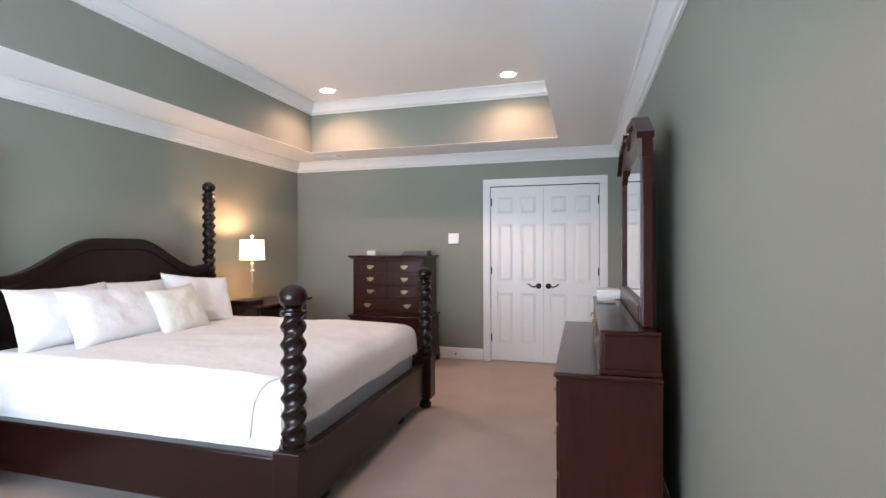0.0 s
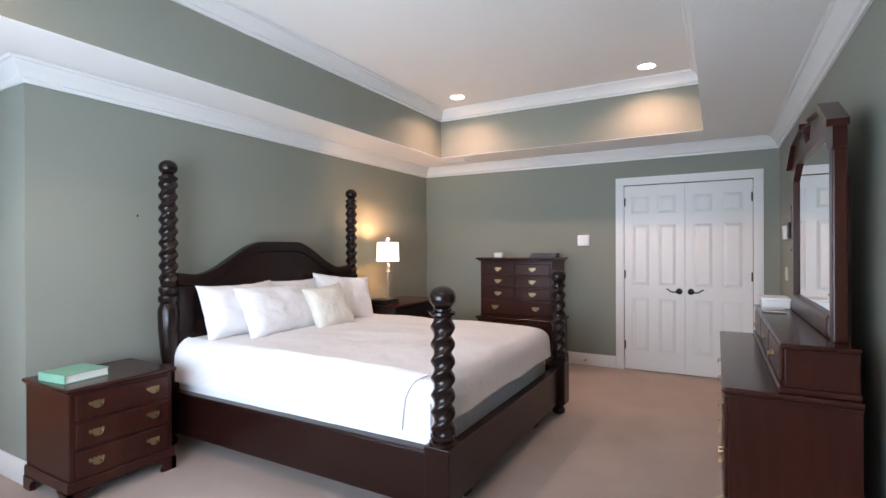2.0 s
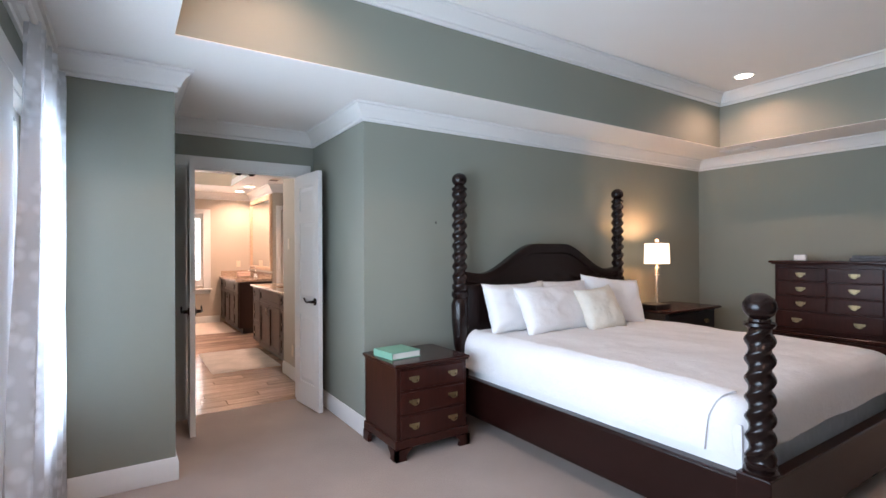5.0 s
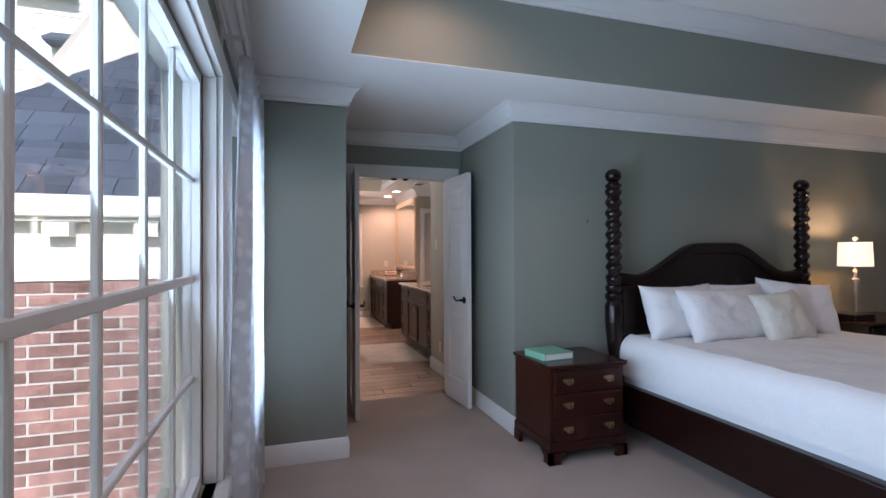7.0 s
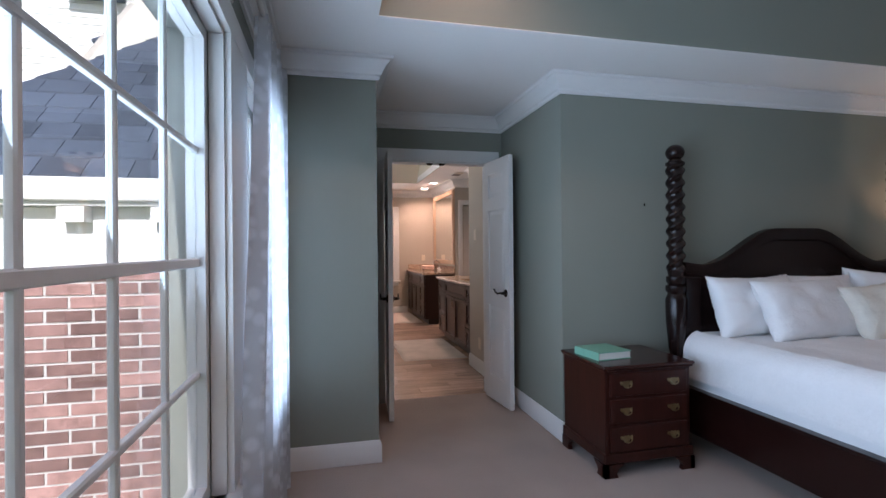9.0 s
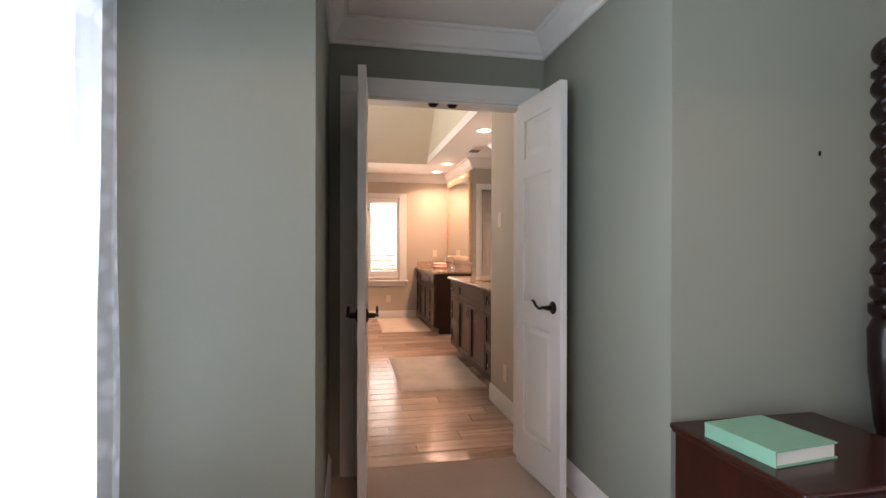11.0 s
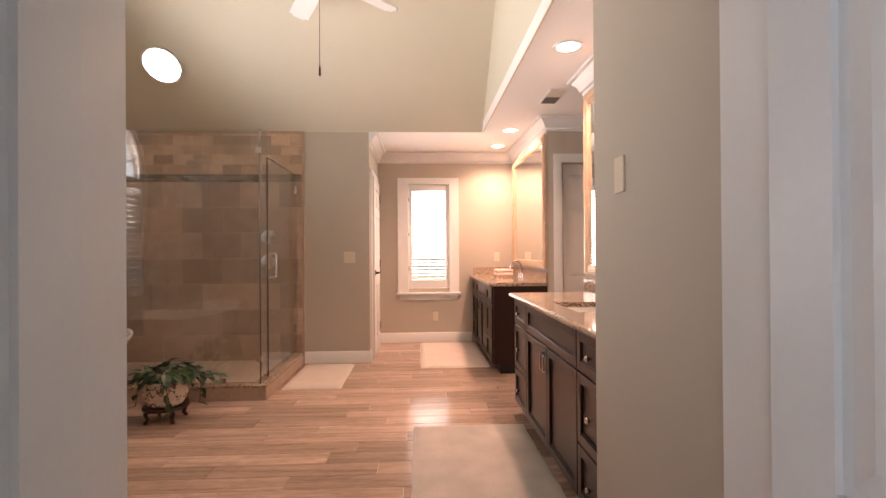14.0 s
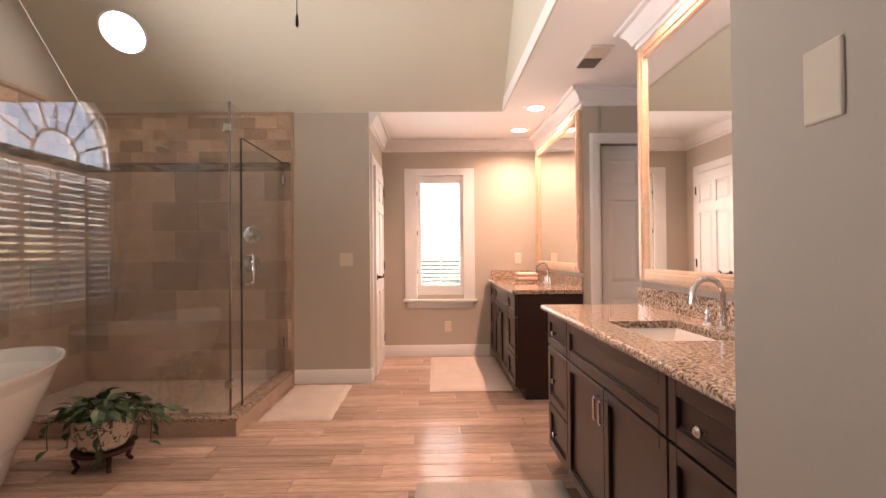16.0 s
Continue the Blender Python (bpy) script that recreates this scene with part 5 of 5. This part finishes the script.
for k in range(1, 8):
    t = math.pi * k / 8
    part("spoke", tube([(AXC + 0.26 * math.cos(t), ya, AZS + 0.02 + 0.26 * math.sin(t)), (AXC + (AR - 0.02) * math.cos(t), ya, AZS + 0.02 + (AR - 0.02) * math.sin(t))], 0.012, 6), "white", aw)
p = part("pane", slab([(AX0, AZ0), (AX1, AZ0), (AX1, AZS)] + [(AXC + AR * math.cos(t), AZS + AR * math.sin(t)) for t in [math.pi * k / 20 for k in range(1, 20)]] + [(AX0, AZS)], "y", ya - 0.07, ya - 0.066), "pane", aw)
p.visible_shadow = False

# freestanding tub
def tub_mesh():
    cx, cy = -6.60, -1.80
    prof = [(0.50, 0.0), (0.52, 0.02), (0.60, 0.20), (0.72, 0.42), (0.86, 0.565), (0.89, 0.585), (0.885, 0.60), (0.86, 0.597), (0.80, 0.50), (0.64, 0.22), (0.50, 0.12)]
    bm = bmesh.new()
    n = 48
    rings = []
    for a, z in prof:
        b = 0.27 + (a - 0.5) * 0.36
        ring = []
        for i in range(n):
            t = 2 * math.pi * i / n
            c, s = math.cos(t), math.sin(t)
            ring.append(bm.verts.new((cx + a * math.copysign(abs(c) ** 0.85, c), cy + b * math.copysign(abs(s) ** 0.85, s), z + (0.035 * c * c if z > 0.5 else 0))))
        rings.append(ring)
    for a, b in zip(rings, rings[1:]):
        for i in range(n):
            bm.faces.new((a[i], a[(i + 1) % n], b[(i + 1) % n], b[i]))
    bm.faces.new(rings[0][::-1])
    bm.faces.new(rings[-1])
    return bm


tb = thing("bathtub", "white freestanding flared bathtub under the window", "bathtub")
part("shell", tub_mesh(), "tub", tb, "", True)
part("overflow", lathe([(0.03, 0.1215), (0.03, 0.124), (0.004, 0.125)], 16, -6.60, -1.80), "chrome", tb, "chrome drain")
ff = thing("tub_filler", "chrome floor-mounted tub filler with hand shower", "faucet", at=(-6.55, -2.22, 0))
part("riser", tube([(0, 0, 0), (0, 0, 0.5), (0, 0, 0.86), (0, 0.03, 0.92), (0, 0.10, 0.95), (0, 0.17, 0.92), (0, 0.20, 0.84)], 0.016, 10), "chrome", ff, "", True)
part("hand_shower", tube([(0.08, 0, 0.72), (0.08, 0.02, 0.86), (0.08, 0.06, 0.93)], 0.012, 8), "chrome", ff, "", True)
part("crossbar", tube([(-0.06, 0, 0.70), (0.10, 0, 0.70)], 0.012, 8), "chrome", ff, "", True)
turned("floor_flange", [(0.05, 0.0005), (0.048, 0.008), (0.02, 0.012)], "chrome", ff)

# shower enclosure
GX, GY = -7.70, -0.72
sh = thing("shower_enclosure", "frameless glass shower enclosure on a tiled curb", "shower")
part("curb", boxes((GX - 0.06, GX + 0.06, YX + 0.002, GY + 0.06, 0, 0.10), (XB + 0.001, GX - 0.06, GY - 0.06, GY + 0.06, 0, 0.10)), "tile", sh)
part("curb_cap", boxes((GX - 0.065, GX + 0.065, YX + 0.002, GY + 0.065, 0.1003, 0.12), (XB + 0.001, GX - 0.065, GY - 0.065, GY + 0.065, 0.1003, 0.12)), "granite", sh, "granite curb cap")
part("shower_floor", boxes((XB + 0.001, GX - 0.061, YX + 0.002, GY - 0.061, 0, 0.05)), "pebble", sh, "pebble mosaic shower floor")
g1 = part("glass_panel", boxes((GX - 0.004, GX + 0.004, YX + 0.004, GY - 0.006, 0.122, 2.22)), "shower_glass", sh, "clear fixed glass panel")
g2 = part("glass_panel", boxes((GX - 0.19, GX - 0.006, GY - 0.004, GY + 0.004, 0.122, 2.22)), "shower_glass", sh, "clear narrow glass panel")
g3 = part("glass_door", boxes((XB + 0.03, GX - 0.198, GY - 0.004, GY + 0.004, 0.135, 2.02)), "shower_glass", sh, "clear hinged glass door")
for g in (g1, g2, g3):
    g.visible_shadow = False
part("edge_seal", boxes((GX - 0.196, GX - 0.1915, GY - 0.006, GY + 0.006, 0.13, 2.02)), "bronze", g3)
part("door_top_edge", boxes((XB + 0.03, GX - 0.198, GY - 0.0045, GY + 0.0045, 2.0202, 2.024)), "bronze", g3)
part("panel_edge", boxes((GX - 0.0045, GX + 0.0045, GY - 0.0058, GY + 0.0048, 0.122, 2.22)), "dark_gap", sh)
for z in (0.35, 1.82):
    part("hinge", rbox(XB + 0.004, XB + 0.075, GY - 0.012, GY + 0.012, z, z + 0.09, 0.004), "chrome", sh, "chrome glass hinge")
for s in ((GX - 0.03, GX + 0.012, GY - 0.035, GY + 0.012, 0.30, 0.35), (GX - 0.03, GX + 0.012, GY - 0.035, GY + 0.012, 2.02, 2.07), (GX - 0.012, GX + 0.012, -1.05, -1.0, 0.1205, 0.165), (GX - 0.012, GX + 0.012, YX + 0.003, YX + 0.05, 1.99, 2.04)):
    part("clamp", rbox(*s, 0.003), "chrome", sh, "chrome glass clamp")
hx = GX - 0.27
part("pull_handle", tube([(hx, GY + 0.004, 0.98), (hx, GY + 0.05, 0.98), (hx, GY + 0.055, 1.0), (hx, GY + 0.055, 1.17), (hx, GY + 0.05, 1.19), (hx, GY + 0.004, 1.19)], 0.009, 10), "chrome", g3, "chrome D-shaped pull", True)
hd = thing("rain_shower", "chrome wall shower head on an arm", "shower")
part("arm", tube([(XB + 0.005, -1.72, 2.22), (XB + 0.10, -1.72, 2.23), (XB + 0.17, -1.72, 2.17)], 0.011, 8), "chrome", hd, "", True)
b = lathe([(0.015, 0.04), (0.03, 0.03), (0.065, 0.008), (0.065, 0.0)], 20)
bmesh.ops.transform(b, matrix=pose(XB + 0.20, -1.72, 2.11, 0, -25, 0), verts=b.verts[:])
part("rose", b, "chrome", hd, "", True)
for z in (1.10, 1.37):
    vv = thing("shower_valve", "round chrome shower valve trim", "shower valve", "shower valves")
    b = lathe([(0.08, 0), (0.078, 0.008), (0.04, 0.014), (0.03, 0.05), (0.012, 0.06)], 22)
    bmesh.ops.transform(b, matrix=pose(XB + 0.013, -1.02, z, 0, 90, 0), verts=b.verts[:])
    part("escutcheon", b, "chrome", vv, "", True)
    part("lever", tube([(XB + 0.06, -1.02, z), (XB + 0.07, -1.02, z + 0.06)], 0.008, 8), "chrome", vv, "", True)

# plant on its stand
ps = thing("plant_stand", "small dark carved wooden plant stand", "plant stand", at=(-7.22, -1.24, 0))
turned("plate", [(0.12, 0.085), (0.15, 0.09), (0.155, 0.10), (0.15, 0.11)], "mahogany", ps)
for k in range(4):
    a = math.pi / 4 + k * math.pi / 2
    c, s = math.cos(a), math.sin(a)
    part("leg", tube([(0.10 * c, 0.10 * s, 0.088), (0.135 * c, 0.135 * s, 0.07), (0.12 * c, 0.12 * s, 0.03), (0.14 * c, 0.14 * s, 0.0)], 0.018, 8, 0.7), "mahogany", ps, "", True)
pl = thing("potted_pothos", "trailing green pothos in a patterned cream pot", "plant", at=(-7.22, -1.24, 0.1105))
turned("pot", [(0.09, 0), (0.115, 0.012), (0.145, 0.08), (0.15, 0.135), (0.155, 0.16), (0.15, 0.172), (0.138, 0.168)], "pot", pl, "cream ceramic pot with brown floral pattern")
turned("soil", [(0.139, 0.15), (0.10, 0.158), (0.01, 0.16)], "soil", pl)
rng = random.Random(4)
lm = bmesh.new()
hl = [(0, 0, 0), (0.028, 0.018, 0.008), (0.030, 0.045, 0.006), (0, 0.085, -0.012), (-0.030, 0.045, 0.006), (-0.028, 0.018, 0.008)]
vs = [lm.verts.new(p) for p in hl] + [lm.verts.new((0, 0.045, -0.002))]
for i in range(6):
    lm.faces.new((vs[i], vs[(i + 1) % 6], vs[6]))
leaf_mesh = bpy.data.meshes.new("leaf")
lm.to_mesh(leaf_mesh)
lm.free()
leaf_mesh.materials.append(M["leaf"])


def leaf_at(x, y, z, turn, tilt, size):
    o = new("leaf", leaf_mesh)
    o.parent = pl
    o.matrix_basis = pose(x, y, z, tilt, rng.uniform(-25, 25), turn) @ Matrix.Diagonal((size, size, size, 1))


for i in range(95):
    a, r = rng.uniform(0, 2 * math.pi), 0.17 * rng.random() ** 0.6
    leaf_at(r * math.cos(a), r * math.sin(a), 0.19 + rng.uniform(0, 0.12) * (1.2 - r * 4), math.degrees(a) - 90 + rng.uniform(-40, 40), rng.uniform(-45, 25), rng.uniform(0.7, 1.15))
for a, n, drop in ((2.2, 9, 1.0), (2.7, 8, 0.9), (3.3, 9, 1.0), (1.2, 7, 0.12), (1.5, 8, 0.08), (0.3, 6, 0.8), (4.2, 6, 0.9), (5.2, 5, 0.6)):
    pts = []
    for k in range(n):
        f = (k + 1) / n
        r = 0.13 + 0.22 * f if drop < 0.2 else 0.13 + 0.12 * math.sin(min(1, f * 1.4) * 1.57)
        z = 0.20 + 0.03 * math.sin(3 * f) - drop * 0.26 * f * f
        pts.append((r * math.cos(a + 0.3 * f), r * math.sin(a + 0.3 * f), max(z, -0.09)))
        leaf_at(*pts[-1], math.degrees(a) - 90 + rng.uniform(-70, 70), rng.uniform(-70, 0), rng.uniform(0.6, 0.95))
    part("vine", tube(pts, 0.003, 5), "leaf", pl, "", True)

# ceiling fan
fan = thing("ceiling_fan", "white five-blade ceiling fan on a long rod", "ceiling fan", at=(-7.20, -0.12, 3.21))
part("downrod", tube([(0, 0, 0.10), (0, 0, 0.89)], 0.012, 10), "white", fan)
turned("canopy", [(0.02, 0.84), (0.06, 0.87), (0.065, 0.97)], "white", fan)
turned("motor", [(0.03, 0.12), (0.06, 0.115), (0.115, 0.09), (0.13, 0.06), (0.13, 0.02), (0.10, 0.0), (0.07, -0.02), (0.06, -0.06), (0.03, -0.07), (0.01, -0.075)], "white", fan)
for k in range(5):
    bl = boxes((0.19, 0.72, -0.08, 0.08, -0.004, 0.004))
    bmesh.ops.bevel(bl, geom=[e for e in bl.edges if abs(e.verts[0].co.z - e.verts[1].co.z) > 0.005], offset=0.03, segments=4, affect="EDGES")
    bmesh.ops.transform(bl, matrix=pose(0, 0, 0.0, 0, 0, 72 * k + 62) @ pose(0, 0, 0.012, 12), verts=bl.verts[:])
    bd = part("blade", bl, "white", fan)
    ir = boxes((0.10, 0.24, -0.018, 0.018, 0.008, 0.014))
    bmesh.ops.transform(ir, matrix=pose(0, 0, 0.0, 0, 0, 72 * k + 62) @ pose(0, 0, 0.012, 12), verts=ir.verts[:])
    part("blade_iron", ir, "white", bd)
part("pull_chain", tube([(0.02, 0, -0.07), (0.02, 0, -0.655)], 0.0025, 6), "bronze", fan)
turned("pull_bob", [(0.004, -0.73), (0.009, -0.72), (0.008, -0.675), (0.004, -0.655)], "bronze", fan).matrix_basis = pose(0.02, 0, 0)

# round daylight tube in the vault's slope
tl = thing("daylight_tube", "round glowing daylight tube in the sloped ceiling", "skylight")
sl = math.degrees(math.atan2(4.40 - BATHC, 2.005))
tl.matrix_basis = pose(-8.39, -1.85, BATHC + (8.925 - 8.39) * 1.90 / 2.005, 0, -sl, 0)
part("ring", lathe([(0.18, -0.002), (0.185, -0.02), (0.167, -0.026), (0.162, -0.01)], 36), "white", tl, "", True)
part("diffuser", lathe([(0.162, -0.012), (0.145, -0.028), (0.07, -0.038), (0.005, -0.04)], 36), "tube", tl, "glowing round diffuser", True)
rv = thing("return_grille", "grey slotted ceiling return grille", "vent")
part("frame", rbox(-7.845, -7.468, 1.65, 1.805, BATHC - 0.008, BATHC, 0.003), "white", rv)
part("core", boxes((-7.83, -7.66, 1.665, 1.79, BATHC - 0.010, BATHC - 0.0082)), "dark_gap", rv)
part("core", boxes((-7.65, -7.485, 1.665, 1.79, BATHC - 0.010, BATHC - 0.0082)), "plate", rv)


def plate(x, y, z, w, h, axis, out, toggles, name="switch_plate", lab="almond wall switch plate"):
    s = thing(name, lab, "switch")
    if axis == "y":
        a, b = sorted((y, y + out * 0.007))
        part("plate", rbox(x - w / 2, x + w / 2, a, b, z - h / 2, z + h / 2, 0.003), "plate", s)
        for k in range(toggles):
            tx = x + (k - (toggles - 1) / 2) * 0.046
            a2, b2 = sorted((y + out * 0.0072, y + out * 0.014))
            part("toggle", boxes((tx - 0.006, tx + 0.006, a2, b2, z - 0.012, z + 0.012)), "plate", s)
    else:
        a, b = sorted((x, x + out * 0.007))
        part("plate", rbox(a, b, y - w / 2, y + w / 2, z - h / 2, z + h / 2, 0.003), "plate", s)
        for k in range(toggles):
            ty = y + (k - (toggles - 1) / 2) * 0.046
            a2, b2 = sorted((x + out * 0.0072, x + out * 0.014))
            part("toggle", boxes((a2, b2, ty - 0.006, ty + 0.006, z - 0.012, z + 0.012)), "plate", s)


plate(-5.12, 1.235, 1.44, 0.072, 0.115, "y", -1, 0)
plate(-4.98, 1.235, 0.30, 0.075, 0.12, "y", -1, 0, "outlet", "almond wall outlet plate")
plate(XB, -0.163, 1.14, 0.12, 0.12, "x", 1, 2)
plate(XF, 0.80, 0.34, 0.075, 0.12, "x", 1, 0, "outlet", "almond wall outlet plate")
plate(XF, 1.62, 1.12, 0.075, 0.12, "x", 1, 0, "outlet", "almond wall outlet plate")

# ---- outside: the brick wing ----
wing = thing("brick_wing", "red brick wing with cream eaves and a slate roof", "building")
WXP, GY0, GY1 = -3.00, -5.2, -0.95
part("wall", boxes((WXP - 0.2, WXP, GY0, GY1, -3.0, 1.20)), "mortar", wing)
part("frieze", boxes((WXP - 0.2, WXP + 0.02, GY0, GY1, 1.2005, 1.52)), "ext_white", wing, "cream frieze board")
part("soffit", boxes((WXP - 0.2, WXP + 0.12, GY0 - 0.3, GY1, 1.521, 1.54)), "ext_white", wing)
part("gutter", rbox(WXP + 0.06, WXP + 0.16, GY0 - 0.3, GY1, 1.5405, 1.66, 0.02), "ext_white", wing, "white gutter")
for k in range(10):
    y = GY1 - 0.18 - 0.42 * k
    part("rafter_bracket", boxes((WXP + 0.0205, WXP + 0.11, y - 0.06, y + 0.06, 1.44, 1.52)), "ext_white", wing)
SL = 1.0
ex0, ez0 = WXP + 0.13, 1.65
hipy = -2.72
rf = bmesh.new()
rt = [rf.verts.new(v) for v in ((ex0, hipy, ez0), (ex0, -0.9, ez0), (ex0 - (-0.9 - hipy), -0.9, ez0 + SL * (-0.9 - hipy)))]
rb = [rf.verts.new((v.co.x, v.co.y, v.co.z - 0.03)) for v in rt]
rf.faces.new(rt)
rf.faces.new(rb[::-1])
for i in range(3):
    rf.faces.new((rt[i], rb[i], rb[(i + 1) % 3], rt[(i + 1) % 3]))
part("roof", rf, "shingle", wing)
rr = random.Random(2)
for j in range(16):
    d = 0.115 * j
    y = hipy + d
    while y < -0.92:
        w = rr.uniform(0.15, 0.24)
        y1 = min(y + w, -0.90)
        x0, z0 = ex0 - d, ez0 + d * SL + 0.006
        bm = bmesh.new()
        cut = min(0.15, max(0.0, hipy + d + 0.15 - y))
        q = [(x0, y, z0 + 0.012), (x0, max(y1 - 0.004, y + 0.02), z0 + 0.012), (x0 - 0.15, max(y1 - 0.004, y + cut + 0.004), z0 + 0.15 * SL), (x0 - 0.15, y + cut, z0 + 0.15 * SL)]
        t = [bm.verts.new(v) for v in q]
        u = [bm.verts.new((v[0], v[1], v[2] - 0.012)) for v in q]
        bm.faces.new(t)
        bm.faces.new(u[::-1])
        for i in range(4):
            bm.faces.new((t[i], u[i], u[(i + 1) % 4], t[(i + 1) % 4]))
        part("shingle", bm, "shingle", wing)
        y = y1
nb = thing("neighbour_house", "white lap-sided gable of a neighbouring house", "building")
NX, NYC, NZA, NSL = -16.0, -8.6, 12.1, 1.12
part("wall", slab([(-13.4, -3.0), (-3.8, -3.0), (-3.8, NZA - NSL * 4.8), (NYC, NZA), (-13.4, NZA - NSL * 4.8)], "x", NX - 0.2, NX), "ext_white", nb)
for k in range(44):
    z = 3.0 + 0.2 * k
    hw_ = min(4.8, (NZA - z - 0.2) / NSL)
    if hw_ > 0.2:
        part("siding_board", slab([(NX + 0.002, z), (NX + 0.03, z), (NX + 0.004, z + 0.2)], "y", NYC - hw_, NYC + hw_), "ext_white", nb)
for sg in (-1, 1):
    part("rake_board", slab([(NYC, NZA), (NYC, NZA + 0.32), (NYC + sg * 5.2, NZA + 0.32 - NSL * 5.2), (NYC + sg * 5.2, NZA - NSL * 5.2)], "x", NX + 0.031, NX + 0.12), "ext_white", nb)
    part("roof", slab([(NYC, NZA + 0.321), (NYC, NZA + 0.45), (NYC + sg * 5.4, NZA + 0.45 - NSL * 5.4), (NYC + sg * 5.4, NZA + 0.321 - NSL * 5.4)], "x", NX - 4, NX + 0.3), "shingle", nb)
for a, b, z in ((-6.6, -4.6, 7.1), (-7.4, -5.95, 8.5)):
    part("roof_return", slab([(NX + 0.031, z), (NX + 0.6, z), (NX + 0.6, z + 0.08), (NX + 0.031, z + 0.42)], "y", a, b), "shingle", nb)
bm = bmesh.new()
box(bm, -0.008, 0.005, -0.101, 0.101, -0.028, 0.028)
brick_mesh = bpy.data.meshes.new("brick")
bm.to_mesh(brick_mesh)
bm.free()
brick_mesh.materials.append(M["brick"])
for j in range(22):
    for i in range(13):
        y = GY1 - 0.11 - 0.218 * i - (0.109 if j % 2 else 0)
        o = new("brick", brick_mesh)
        o.parent = wing
        o.matrix_basis = pose(WXP + 0.001 + 0.003 * rr.random(), y, 1.164 - 0.069 * j)

# ---- shower tiles ----


def tile_run(parent, plane, axis, out, u0, u1, z0, z1, w, h, m, name, gap=0.003):
    """Lays a running bond of tiles on a wall; meshes are shared between tiles of one size."""
    shapes = {}
    j, z = 0, z0
    while z < z1 - 0.01:
        zt = min(z + h, z1)
        u = u0 - (w / 2 if j % 2 else 0)
        while u < u1 - 0.005:
            a, b = max(u, u0), min(u + w, u1)
            if b - a > 0.012:
                key = (round(b - a, 3), round(zt - z, 3))
                if key not in shapes:
                    sx, sz = (b - a) / 2 - gap / 2, (zt - z) / 2 - gap / 2
                    sz_ = (0, 0.008, -sx, sx, -sz, sz) if axis == "x" else (-sx, sx, 0, 0.008, -sz, sz)
                    t = boxes(sz_)
                    shapes[key] = bpy.data.meshes.new(name)
                    t.to_mesh(shapes[key])
                    t.free()
                    shapes[key].materials.append(M[m])
                o = new(name, shapes[key])
                o.parent = parent
                o.matrix_basis = pose(plane, (a + b) / 2, (z + zt) / 2) if axis == "x" else pose((a + b) / 2, plane, (z + zt) / 2)
            u += w
        z = zt
        j += 1


back = structure("wall_shower_back", boxes((XB, XB + 0.004, YX + 0.014, GY + 0.08, 0.0, 2.50)), "grout", "grouted bed of the shower's back wall", "wall")
side = structure("wall_shower_side", boxes((XB + 0.004, GX + 0.03, YX, YX + 0.004, 0.0, 2.50)), "grout", "grouted bed of the shower's side wall", "wall")
for par, pln, ax, a, b in ((back, XB + 0.004, "x", YX + 0.014, GY + 0.055), (side, YX + 0.004, "y", XB + 0.014, GX + 0.01)):
    tile_run(par, pln, ax, 1, a, b, 0.05, 1.955, 0.405, 0.272, "tile", "tile")
    tile_run(par, pln, ax, 1, a, b, 1.955, 2.04, 0.09, 0.0215, "mosaic", "mosaic_strip", 0.002)
    tile_run(par, pln, ax, 1, a, b, 2.04, 2.47, 0.205, 0.103, "tile_small", "brick_tile")
part("tile_edge", boxes((XB + 0.004, XB + 0.016, GY + 0.056, GY + 0.078, 0.0, 2.50), (XB + 0.004, XB + 0.016, YX + 0.014, GY + 0.056, 2.472, 2.50)), "tile_small", back, "travertine pencil edge")
part("tile_edge", boxes((GX + 0.011, GX + 0.03, YX + 0.004, YX + 0.016, 0.0, 2.50), (XB + 0.016, GX + 0.011, YX + 0.004, YX + 0.016, 2.472, 2.50)), "tile_small", side, "travertine pencil edge")

# ---- floor planks ----
fl = bpy.data.objects["floor_bath"]
rr = random.Random(8)
shapes = {}
PW, PL = 0.152, 0.914
x, j = XD - 0.062, 0
while x > XF:
    xa = max(x - PW, XF)
    y = YX - (0.0, 0.61, 0.305, 0.76, 0.15)[j % 5]
    while y < 3.05:
        a, b = max(y, YX), min(y + PL, 3.05)
        if b - a > 0.02:
            key = (round(b - a, 3), round(x - xa, 3))
            if key not in shapes:
                hx_, hy_ = (x - xa) / 2 - 0.002, (b - a) / 2 - 0.002
                t = boxes((-hx_, hx_, -hy_, hy_, -0.006, 0.0))
                shapes[key] = bpy.data.meshes.new("floor_plank_tile")
                t.to_mesh(shapes[key])
                t.free()
                shapes[key].materials.append(M["plank"])
            if not (b < YB - 0.3 and x < XB) and not (b < GY and x < GX - 0.1 and x > XB) and not (a > YV + 0.1 and (x > -7.0 or x < -8.5)):
                o = new("floor_plank_tile", shapes[key])
                o.parent = fl
                o.matrix_basis = pose((x + xa) / 2, (a + b) / 2, -0.001)
        y += PL
    x -= PW
    j += 1
